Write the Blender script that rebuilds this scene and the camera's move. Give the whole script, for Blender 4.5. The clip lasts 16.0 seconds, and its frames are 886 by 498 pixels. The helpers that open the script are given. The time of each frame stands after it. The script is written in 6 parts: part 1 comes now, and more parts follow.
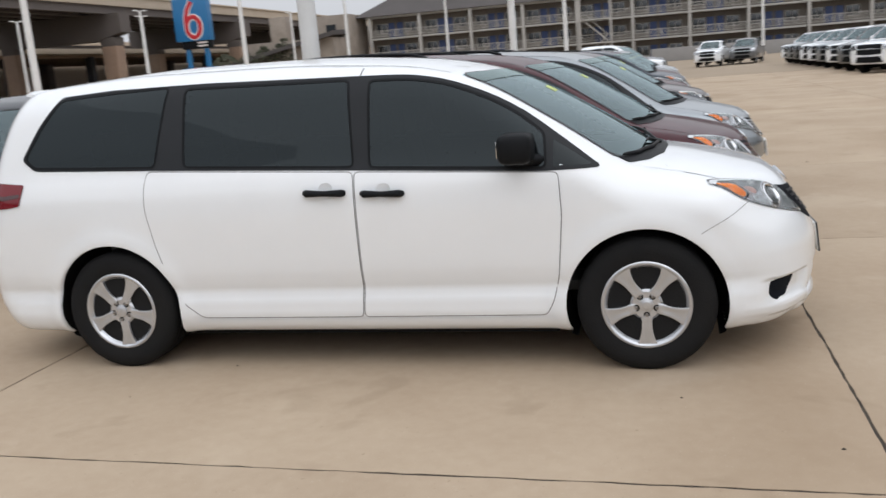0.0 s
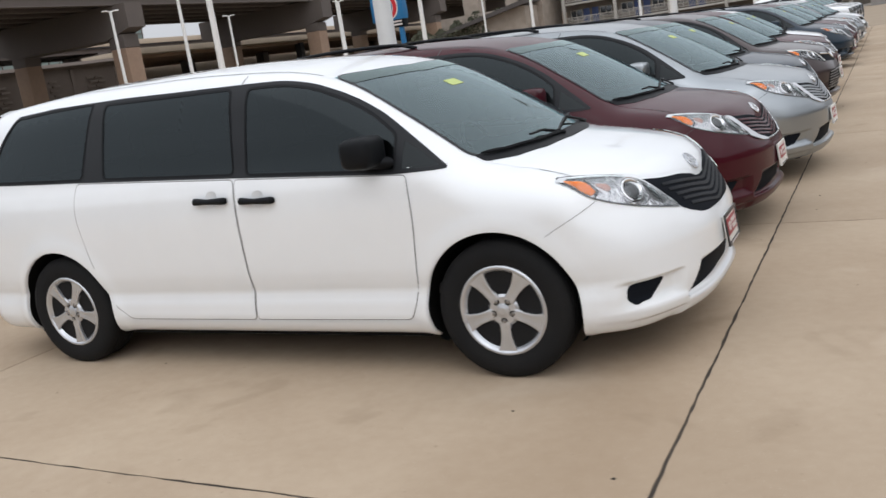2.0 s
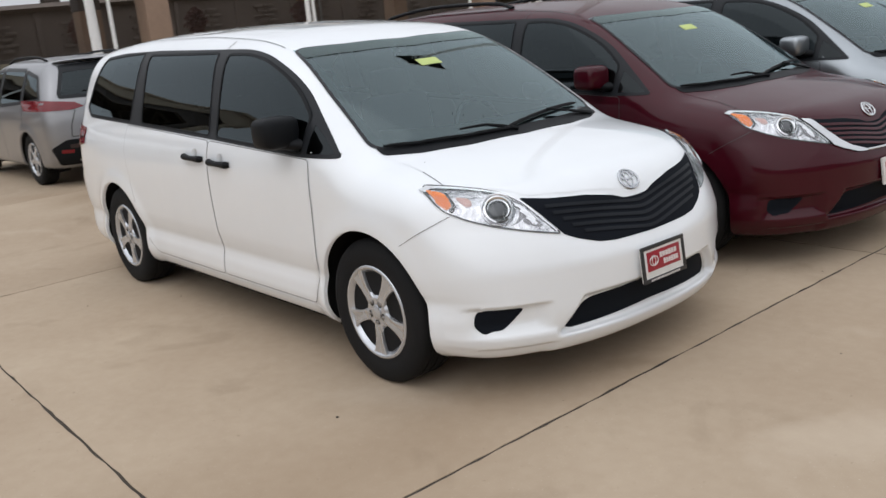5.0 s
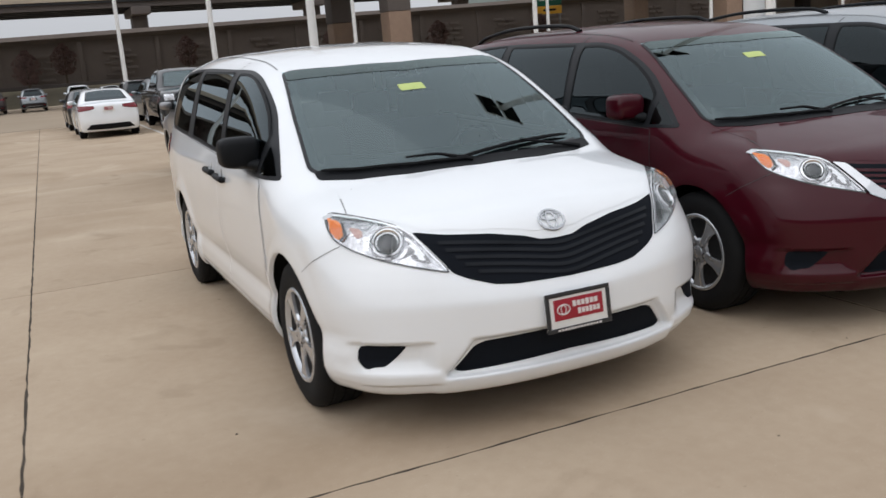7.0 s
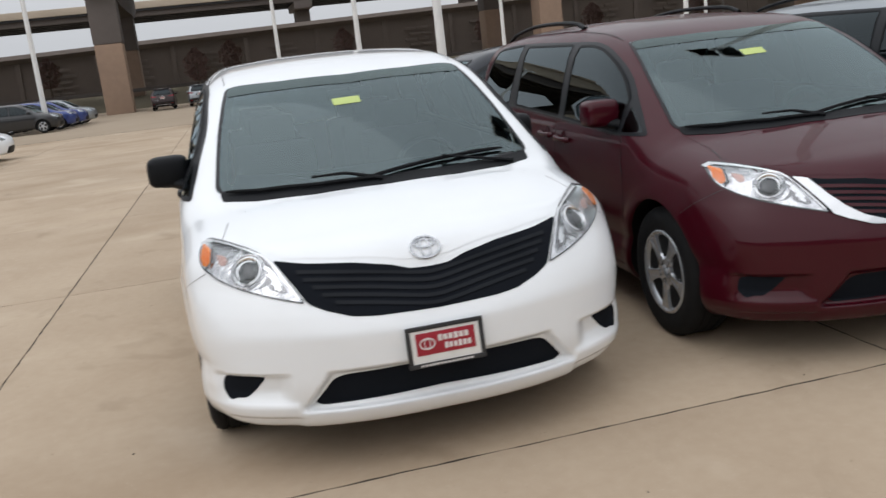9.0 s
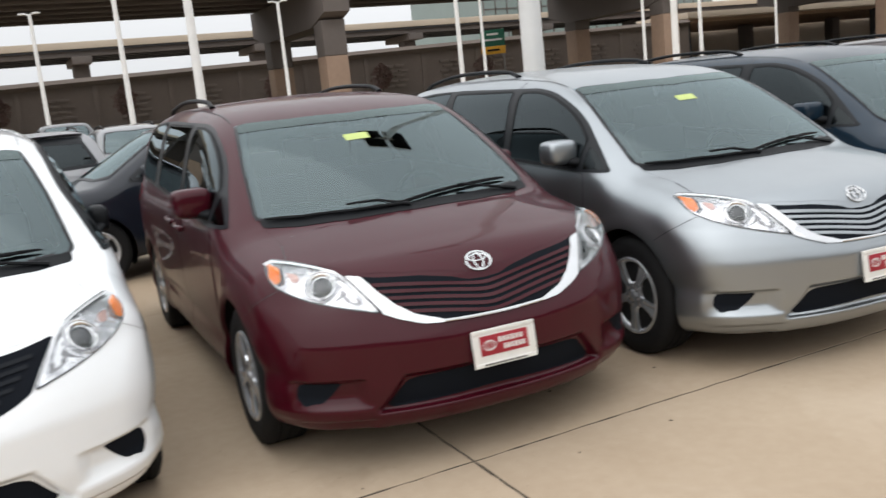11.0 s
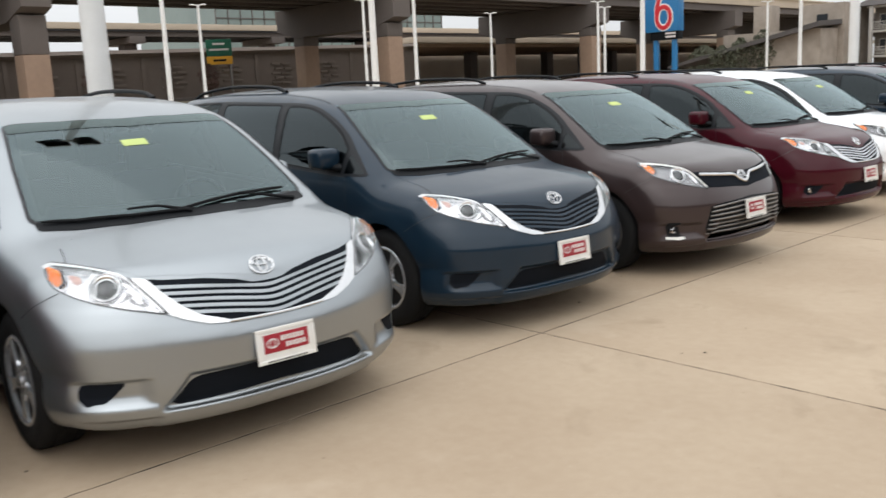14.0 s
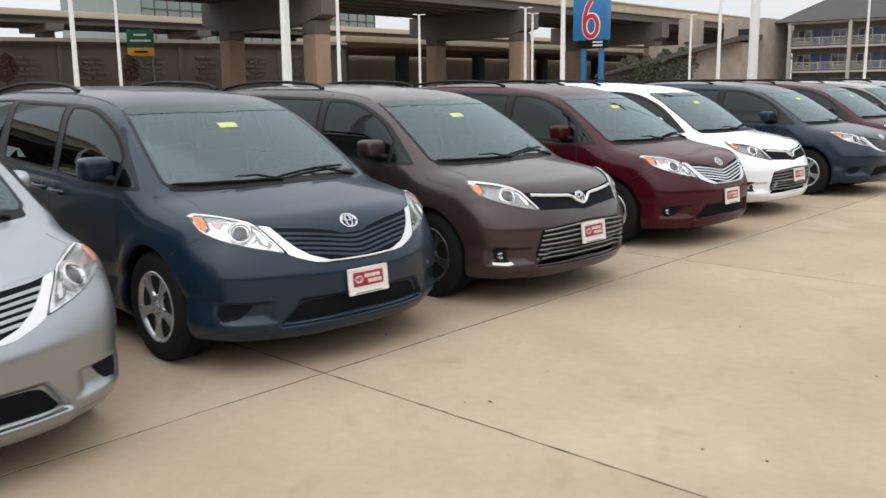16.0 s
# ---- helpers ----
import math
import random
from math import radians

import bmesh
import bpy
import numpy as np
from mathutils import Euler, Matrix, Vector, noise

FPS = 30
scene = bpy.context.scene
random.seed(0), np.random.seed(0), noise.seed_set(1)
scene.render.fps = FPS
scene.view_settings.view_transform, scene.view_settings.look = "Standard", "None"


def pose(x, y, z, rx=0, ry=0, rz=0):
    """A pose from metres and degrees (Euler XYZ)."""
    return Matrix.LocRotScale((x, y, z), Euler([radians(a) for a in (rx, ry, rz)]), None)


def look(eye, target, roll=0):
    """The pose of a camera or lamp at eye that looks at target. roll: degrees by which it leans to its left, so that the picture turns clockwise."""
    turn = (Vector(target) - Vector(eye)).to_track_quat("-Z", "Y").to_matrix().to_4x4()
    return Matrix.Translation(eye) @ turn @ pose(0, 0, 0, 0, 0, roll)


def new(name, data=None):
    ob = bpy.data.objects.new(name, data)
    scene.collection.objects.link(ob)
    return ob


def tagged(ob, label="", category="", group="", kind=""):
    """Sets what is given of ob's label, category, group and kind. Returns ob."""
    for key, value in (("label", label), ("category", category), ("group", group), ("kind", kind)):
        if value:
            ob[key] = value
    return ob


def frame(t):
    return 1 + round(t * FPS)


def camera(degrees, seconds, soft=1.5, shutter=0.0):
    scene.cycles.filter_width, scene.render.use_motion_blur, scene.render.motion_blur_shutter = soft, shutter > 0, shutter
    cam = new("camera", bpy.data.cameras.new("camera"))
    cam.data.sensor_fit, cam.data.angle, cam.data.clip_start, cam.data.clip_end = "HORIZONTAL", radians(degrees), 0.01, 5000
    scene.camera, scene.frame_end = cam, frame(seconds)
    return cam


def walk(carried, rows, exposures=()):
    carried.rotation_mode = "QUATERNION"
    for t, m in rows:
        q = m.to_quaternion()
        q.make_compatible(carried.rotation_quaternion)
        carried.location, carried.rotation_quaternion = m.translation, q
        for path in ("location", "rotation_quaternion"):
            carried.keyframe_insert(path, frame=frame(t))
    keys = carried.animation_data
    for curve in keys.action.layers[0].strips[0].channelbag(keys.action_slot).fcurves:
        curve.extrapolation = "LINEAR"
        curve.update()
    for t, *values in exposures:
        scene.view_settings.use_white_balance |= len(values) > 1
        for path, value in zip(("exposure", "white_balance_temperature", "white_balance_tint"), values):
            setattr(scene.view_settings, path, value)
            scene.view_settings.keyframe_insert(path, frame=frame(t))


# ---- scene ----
cam = camera(53.3, 16.0, soft=1.5, shutter=0.4)
PATH = [
    (0, (0.102, -5.351, 1.613), (-0.387, -3.454, 1.209), -4.6),
    (0.5, (0.553, -5.231, 1.595), (-0.129, -3.391, 1.207), -6.9),
    (1, (0.976, -5.079, 1.589), (0.258, -3.255, 1.192), -7.0),
    (1.5, (1.342, -4.854, 1.594), (0.551, -3.057, 1.213), -7.9),
    (2, (1.744, -4.652, 1.58), (0.814, -2.932, 1.16), -8.7),
    (2.5, (2.049, -4.384, 1.559), (1.06, -2.696, 1.146), -6.8),
    (3, (2.327, -4.161, 1.579), (1.096, -2.626, 1.221), -6.4),
    (3.5, (2.658, -3.959, 1.601), (1.311, -2.527, 1.231), -4.6),
    (4, (2.864, -3.706, 1.582), (1.512, -2.292, 1.165), -4.6),
    (4.2, (2.951, -3.631, 1.596), (1.587, -2.235, 1.161), -4.9),
    (6.3, (3.782, -2.335, 1.651), (2.047, -1.463, 1.171), -5.3),
    (6.5, (3.865, -2.258, 1.601), (2.107, -1.413, 1.158), -5.0),
    (7, (3.948, -1.907, 1.577), (2.163, -1.11, 1.153), -4.6),
    (7.5, (3.982, -1.59, 1.563), (2.143, -0.921, 1.153), -5.1),
    (8, (4.093, -1.287, 1.58), (2.194, -0.819, 1.16), -5.9),
    (8.2, (4.116, -1.175, 1.585), (2.208, -0.757, 1.156), -6.3),
    (10.3, (4.196, 0.119, 1.626), (2.353, 0.8, 1.252), -7.0),
    (10.5, (4.192, 0.242, 1.628), (2.369, 0.98, 1.266), -7.0),
    (11, (4.219, 0.542, 1.625), (2.453, 1.415, 1.279), -6.0),
    (11.5, (4.292, 0.872, 1.636), (2.586, 1.853, 1.284), -5.3),
    (12, (4.33, 1.205, 1.624), (2.719, 2.33, 1.25), -5.4),
    (12.5, (4.352, 1.513, 1.643), (2.82, 2.745, 1.276), -5.5),
    (13, (4.509, 1.811, 1.639), (2.976, 3.045, 1.285), -4.3),
    (13.5, (4.627, 2.099, 1.646), (3.115, 3.358, 1.283), -3.6),
    (14, (4.642, 2.423, 1.658), (3.208, 3.771, 1.3), -2.7),
    (14.5, (4.701, 2.693, 1.657), (3.321, 4.096, 1.299), -2.3),
    (15, (4.777, 2.977, 1.682), (3.425, 4.406, 1.318), -0.8),
    (15.5, (4.805, 3.272, 1.669), (3.462, 4.708, 1.304), -0.8),
    (16, (4.839, 3.559, 1.681), (3.515, 5.014, 1.321), -0.7),
]
walk(cam, [(t, look(eye, target, roll)) for t, eye, target, roll in PATH], exposures=[(0, -0.02, 6330, 12), (2.0, -0.02, 6330, 12), (3.5, -0.12, 6340, 12), (8.2, -0.16, 6340, 12), (10.3, 0.22, 6500, 10), (12.0, 0.49, 6540, 11), (13.0, 0.34, 6530, 10), (16, 0.34, 6530, 10)])

# ---- light: an overcast sky ----
world = bpy.data.worlds.new("overcast_sky")
scene.world = world
world.use_nodes = True
wn, wl = world.node_tree.nodes, world.node_tree.links
sky = wn.new("ShaderNodeTexSky")
sky.sky_type, sky.sun_disc = "NISHITA", False
sky.sun_elevation, sky.sun_rotation = radians(50), radians(150)
sky.air_density, sky.dust_density = 1.0, 6.0
grey = wn.new("ShaderNodeHueSaturation")
grey.inputs["Saturation"].default_value = 0.12
wl.new(sky.outputs["Color"], grey.inputs["Color"])
# the cloud deck is brighter overhead than at the horizon
geo = wn.new("ShaderNodeTexCoord")
sep = wn.new("ShaderNodeSeparateXYZ")
wl.new(geo.outputs["Generated"], sep.inputs[0])
deck = wn.new("ShaderNodeMapRange")
deck.inputs["From Min"].default_value, deck.inputs["From Max"].default_value = 0.0, 1.0
deck.inputs["To Min"].default_value, deck.inputs["To Max"].default_value = 7.6, 16.0
wl.new(sep.outputs["Z"], deck.inputs["Value"])
clouds = wn.new("ShaderNodeTexNoise")
clouds.inputs["Scale"].default_value, clouds.inputs["Detail"].default_value = 1.6, 2
wl.new(geo.outputs["Generated"], clouds.inputs["Vector"])
puff = wn.new("ShaderNodeMapRange")
puff.inputs["From Min"].default_value, puff.inputs["From Max"].default_value = 0.3, 0.7
puff.inputs["To Min"].default_value, puff.inputs["To Max"].default_value = 0.93, 1.06
wl.new(clouds.outputs["Fac"], puff.inputs["Value"])
lit = wn.new("ShaderNodeMath")
lit.operation = "MULTIPLY"
wl.new(deck.outputs[0], lit.inputs[0])
wl.new(puff.outputs[0], lit.inputs[1])
tone = wn.new("ShaderNodeMix")
tone.data_type = "RGBA"
tone.inputs["Factor"].default_value = 0.8
wl.new(grey.outputs["Color"], tone.inputs["A"])
cloud = wn.new("ShaderNodeVectorMath")
cloud.operation = "SCALE"
cloud.inputs[0].default_value = (0.95, 0.98, 1.01)
wl.new(lit.outputs[0], cloud.inputs["Scale"])
wl.new(cloud.outputs[0], tone.inputs["B"])
wl.new(tone.outputs["Result"], wn["Background"].inputs["Color"])
wn["Background"].inputs["Strength"].default_value = 0.10

sun = new("sun", bpy.data.lights.new("sun", "SUN"))
sun.data.energy, sun.data.angle, sun.data.color = 0.6, radians(110), (1.0, 0.98, 0.95)
sun.matrix_world = look((14, -20, 40), (0, 0, 0))


# ---- materials ----
def material(name, colour, rough=0.5, metal=0.0, second=None, scale=6.0, fine=60.0, amount=0.5, bump=0.0, coat=0.0, each=0.0, spec=0.5, wear=0.0, object_space=True):
    """A procedural surface: a colour broken by broad blotches and fine grain, with its own roughness, relief and coat."""
    m = bpy.data.materials.new(name)
    m.use_nodes = True
    n, l = m.node_tree.nodes, m.node_tree.links
    b = n["Principled BSDF"]
    b.inputs["Roughness"].default_value, b.inputs["Metallic"].default_value = rough, metal
    b.inputs["Coat Weight"].default_value, b.inputs["Coat Roughness"].default_value = coat, 0.03
    b.inputs["Specular IOR Level"].default_value = spec
    co = n.new("ShaderNodeTexCoord")
    broad, grain = n.new("ShaderNodeTexNoise"), n.new("ShaderNodeTexNoise")
    broad.inputs["Scale"].default_value, broad.inputs["Detail"].default_value = scale, 6
    grain.inputs["Scale"].default_value, grain.inputs["Detail"].default_value = fine, 4
    for t in (broad, grain):
        l.new(co.outputs["Object"], t.inputs["Vector"])
    second = second or tuple(c * 0.75 for c in colour)
    mix = n.new("ShaderNodeMix")
    mix.data_type = "RGBA"
    mix.inputs["A"].default_value, mix.inputs["B"].default_value = (*colour, 1), (*second, 1)
    both = n.new("ShaderNodeMath")
    both.operation = "MULTIPLY_ADD"
    l.new(grain.outputs["Fac"], both.inputs[0])
    both.inputs[1].default_value = 0.35
    l.new(broad.outputs["Fac"], both.inputs[2])
    ramp = n.new("ShaderNodeMapRange")
    ramp.inputs["From Min"].default_value, ramp.inputs["From Max"].default_value = 0.45, 0.9
    ramp.inputs["To Max"].default_value = amount
    l.new(both.outputs[0], ramp.inputs["Value"])
    l.new(ramp.outputs[0], mix.inputs["Factor"])
    out = mix.outputs["Result"]
    if each:
        info, hsv, span = n.new("ShaderNodeObjectInfo"), n.new("ShaderNodeHueSaturation"), n.new("ShaderNodeMapRange")
        span.inputs["To Min"].default_value, span.inputs["To Max"].default_value = 1 - each, 1 + each
        l.new(info.outputs["Random"], span.inputs["Value"])
        l.new(span.outputs[0], hsv.inputs["Value"])
        l.new(out, hsv.inputs["Color"])
        out = hsv.outputs["Color"]
    l.new(out, b.inputs["Base Color"])
    if wear:
        r = n.new("ShaderNodeMapRange")
        r.inputs["To Min"].default_value, r.inputs["To Max"].default_value = rough - wear, rough + wear
        l.new(broad.outputs["Fac"], r.inputs["Value"])
        l.new(r.outputs[0], b.inputs["Roughness"])
    if bump:
        h = n.new("ShaderNodeBump")
        h.inputs["Strength"].default_value, h.inputs["Distance"].default_value = bump, 0.01
        l.new(grain.outputs["Fac"], h.inputs["Height"])
        l.new(h.outputs["Normal"], b.inputs["Normal"])
    return m


def paint(name, colour, metal=0.0, rough=0.35, spec=0.5, coat=1.0):
    """Car paint: a flaked base under a clear coat, with a film of dust."""
    return material(name, colour, rough, metal, tuple(c * 0.93 for c in colour), 3.0, 900.0, 0.5, coat=coat, wear=0.05, spec=spec)


def pane(name, tint, rough=0.0, ior=1.45, mirror=(0.92, 0.97, 0.95)):
    """Tinted glass: what passes is tinted, and the surface mirrors by its angle."""
    m = bpy.data.materials.new(name)
    m.use_nodes = True
    n, l = m.node_tree.nodes, m.node_tree.links
    n.remove(n["Principled BSDF"])
    clear, gloss, mix, fr = n.new("ShaderNodeBsdfTransparent"), n.new("ShaderNodeBsdfGlossy"), n.new("ShaderNodeMixShader"), n.new("ShaderNodeFresnel")
    clear.inputs["Color"].default_value = (*tint, 1)
    gloss.inputs["Roughness"].default_value = rough
    gloss.inputs["Color"].default_value = (*mirror, 1)
    fr.inputs["IOR"].default_value = ior
    l.new(fr.outputs[0], mix.inputs[0])
    l.new(clear.outputs[0], mix.inputs[1])
    l.new(gloss.outputs[0], mix.inputs[2])
    l.new(mix.outputs[0], n["Material Output"].inputs["Surface"])
    return m


WHITE = paint("white_paint", (0.815, 0.84, 0.86))
MAROON = paint("maroon_paint", (0.044, 0.0020, 0.0068), 0.0, 0.4, 0.08, 0.46)
SILVER = paint("silver_paint", (0.345, 0.372, 0.392), 0.94, 0.36, 0.4, 0.42)
BLUE = paint("slate_blue_paint", (0.0072, 0.0205, 0.0370), 0.1, 0.36, 0.16, 0.52)
BROWN = paint("brown_paint", (0.044, 0.0295, 0.0290), 0.35, 0.35, 0.25, 0.58)
GREY = paint("grey_paint", (0.16, 0.165, 0.17), 0.6)
BLACK = paint("black_paint", (0.012, 0.013, 0.015), 0.2)
MAUVE = paint("grey_mauve_paint", (0.30, 0.302, 0.312), 0.75, 0.36, 0.4, 0.5)
INK = paint("navy_black_paint", (0.006, 0.009, 0.016), 0.1, 0.4, 0.15, 0.6)
NAVY = paint("royal_blue_paint", (0.02, 0.045, 0.20), 0.4)
RED = paint("red_paint", (0.35, 0.02, 0.02), 0.2)
TRIM = material("black_plastic", (0.0075, 0.0085, 0.010), 0.5, bump=0.05, fine=300, spec=0.13)
GLOSSBLACK = material("black_window_trim", (0.017, 0.019, 0.022), 0.35, spec=0.22)
MESHGRILLE = material("grille_black", (0.007, 0.009, 0.013), 0.42, bump=0.1, fine=200, spec=0.16)
GAPBLACK = material("grille_gap", (0.007, 0.009, 0.013), 0.7, spec=0.08)
FRAMEGREY = material("dark_plate_frame", (0.025, 0.026, 0.028), 0.4)
RUBBER = material("tyre_rubber", (0.012, 0.0125, 0.0135), 0.75, second=(0.019, 0.018, 0.017), scale=5, bump=0.25, fine=120, spec=0.12)
WELL = material("wheel_well_liner", (0.008, 0.008, 0.008), 0.9, spec=0.1)
ALLOY = material("silver_alloy", (0.58, 0.60, 0.63), 0.26, 0.72, (0.48, 0.49, 0.51), 8)
BARREL = material("wheel_barrel", (0.22, 0.22, 0.225), 0.45, 0.6, (0.14, 0.14, 0.14), 12)
DARKALLOY = material("dark_alloy", (0.10, 0.10, 0.105), 0.3, 0.7, (0.07, 0.07, 0.072), 8)
DARKCHROME = material("smoked_chrome", (0.30, 0.30, 0.31), 0.2, 0.7, (0.2, 0.2, 0.21), 12)
CAST = material("cast_metal", (0.46, 0.46, 0.47), 0.5, 0.5, (0.3, 0.29, 0.28), 30)
STEEL = material("brake_steel", (0.28, 0.27, 0.26), 0.45, 0.9, (0.18, 0.15, 0.13), 20)
CHROME = material("chrome", (0.72, 0.73, 0.74), 0.08, 1.0, (0.66, 0.66, 0.67))
REFLECTOR = material("lamp_reflector", (0.90, 0.905, 0.92), 0.14, 0.8, (0.30, 0.31, 0.34), 16, 42, 0.8, bump=0.6)
LENS = pane("lamp_lens", (0.985, 0.985, 0.99), ior=1.38)
PEACH = material("peach_bulb", (0.66, 0.45, 0.40), 0.3, 0.3, (0.45, 0.30, 0.28), 40, coat=0.6)
AMBER = material("amber_lens", (0.85, 0.24, 0.04), 0.2, coat=1.0)
REDLENS = material("red_lens", (0.17, 0.004, 0.010), 0.12, coat=0.3)
DARKRED = material("dark_red_lens", (0.05, 0.002, 0.004), 0.2, coat=1.0)
DARKBOWL = material("projector_bowl", (0.05, 0.055, 0.06), 0.15, 0.3, coat=1.0)
SCREEN = pane("windscreen_glass", (0.50, 0.62, 0.62), ior=1.98, mirror=(0.79, 0.96, 0.99))
PRIVACY = pane("dark_tinted_glass", (0.033, 0.040, 0.046), ior=1.49, mirror=(0.82, 0.95, 1.0))
DIMGLASS = pane("dim_reflection_glass", (0.12, 0.15, 0.15), ior=1.72, mirror=(0.81, 0.98, 0.97))
BLIND = pane("blackened_glass", (0.006, 0.007, 0.008), ior=1.45, mirror=(0.88, 0.97, 1.0))
CABIN = material("grey_cabin_trim", (0.12, 0.12, 0.115), 0.8, bump=0.2, fine=150)
DARKCABIN = material("dark_cabin_trim", (0.03, 0.03, 0.03), 0.7)
STICKER = material("yellow_green_sticker", (0.50, 0.60, 0.20), 0.6)
PLATEWHITE = material("plate_white", (0.78, 0.77, 0.74), 0.45)
PLATERED = material("plate_red", (0.33, 0.015, 0.03), 0.35)
PLATEGREY = material("plate_print", (0.70, 0.66, 0.64), 0.5)
PALESEAM = material("pale_panel_gap", (0.24, 0.24, 0.245), 0.8)
SEAM = material("panel_gap", (0.05, 0.05, 0.05), 0.8)


def concrete(name):
    """Old paving: tan, clouded at the scale of a slab, with brown stains, worn pale patches and fine specks."""
    m = material(name, (0.445, 0.355, 0.26), 0.75, second=(0.36, 0.275, 0.195), scale=0.7, fine=14.0, amount=0.9, bump=0.10, each=0.04, wear=0.06, spec=0.09)
    n, l = m.node_tree.nodes, m.node_tree.links
    b = n["Principled BSDF"]
    base = b.inputs["Base Color"].links[0].from_socket
    place = n.new("ShaderNodeNewGeometry")
    for scale, detail, low, high, colour, strength in ((0.33, 8, 0.52, 0.72, (0.24, 0.165, 0.10), 0.45), (1.9, 9, 0.61, 0.78, (0.20, 0.145, 0.095), 0.42), (60.0, 2, 0.70, 0.80, (0.12, 0.09, 0.06), 0.5), (150.0, 2, 0.66, 0.76, (0.60, 0.53, 0.44), 0.5), (0.8, 6, 0.58, 0.75, (0.55, 0.46, 0.36), 0.45)):
        t, r, x = n.new("ShaderNodeTexNoise"), n.new("ShaderNodeMapRange"), n.new("ShaderNodeMix")
        t.inputs["Scale"].default_value, t.inputs["Detail"].default_value = scale, detail
        t.inputs["Distortion"].default_value = 0.6
        l.new(place.outputs["Position"], t.inputs["Vector"])
        r.inputs["From Min"].default_value, r.inputs["From Max"].default_value, r.inputs["To Max"].default_value = low, high, strength
        l.new(t.outputs["Fac"], r.inputs["Value"])
        x.data_type = "RGBA"
        l.new(r.outputs[0], x.inputs["Factor"])
        l.new(base, x.inputs["A"])
        x.inputs["B"].default_value = (*colour, 1)
        base = x.outputs["Result"]
    l.new(base, b.inputs["Base Color"])
    return m


CONCRETE = concrete("parking_concrete")
FARCONCRETE = material("far_concrete", (0.34, 0.275, 0.205), 0.85, second=(0.27, 0.215, 0.155), scale=0.25, fine=5.0, spec=0.12)
JOINT = material("joint_sealant", (0.048, 0.040, 0.033), 0.9, second=(0.09, 0.075, 0.06), scale=2.5, fine=40, spec=0.15)
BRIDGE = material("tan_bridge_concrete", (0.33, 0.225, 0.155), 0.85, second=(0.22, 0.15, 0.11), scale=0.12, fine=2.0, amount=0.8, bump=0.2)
BRIDGEDARK = material("brown_bridge_surface", (0.125, 0.105, 0.095), 0.85, second=(0.085, 0.073, 0.067), scale=0.15, fine=2.0, bump=0.1)
PARAPET = material("cream_parapet", (0.50, 0.42, 0.33), 0.85, second=(0.38, 0.31, 0.24), scale=0.3, fine=3.0)
RETAIN = material("brown_block_wall", (0.19, 0.155, 0.132), 0.9, second=(0.135, 0.108, 0.092), scale=0.2, fine=3.0, bump=0.3)
VIADARK = material("near_black_bridge", (0.045, 0.047, 0.052), 0.8, second=(0.03, 0.03, 0.033), scale=0.2, fine=3.0)
POLE = material("white_pole_paint", (0.75, 0.75, 0.74), 0.45, second=(0.6, 0.6, 0.58), scale=3)


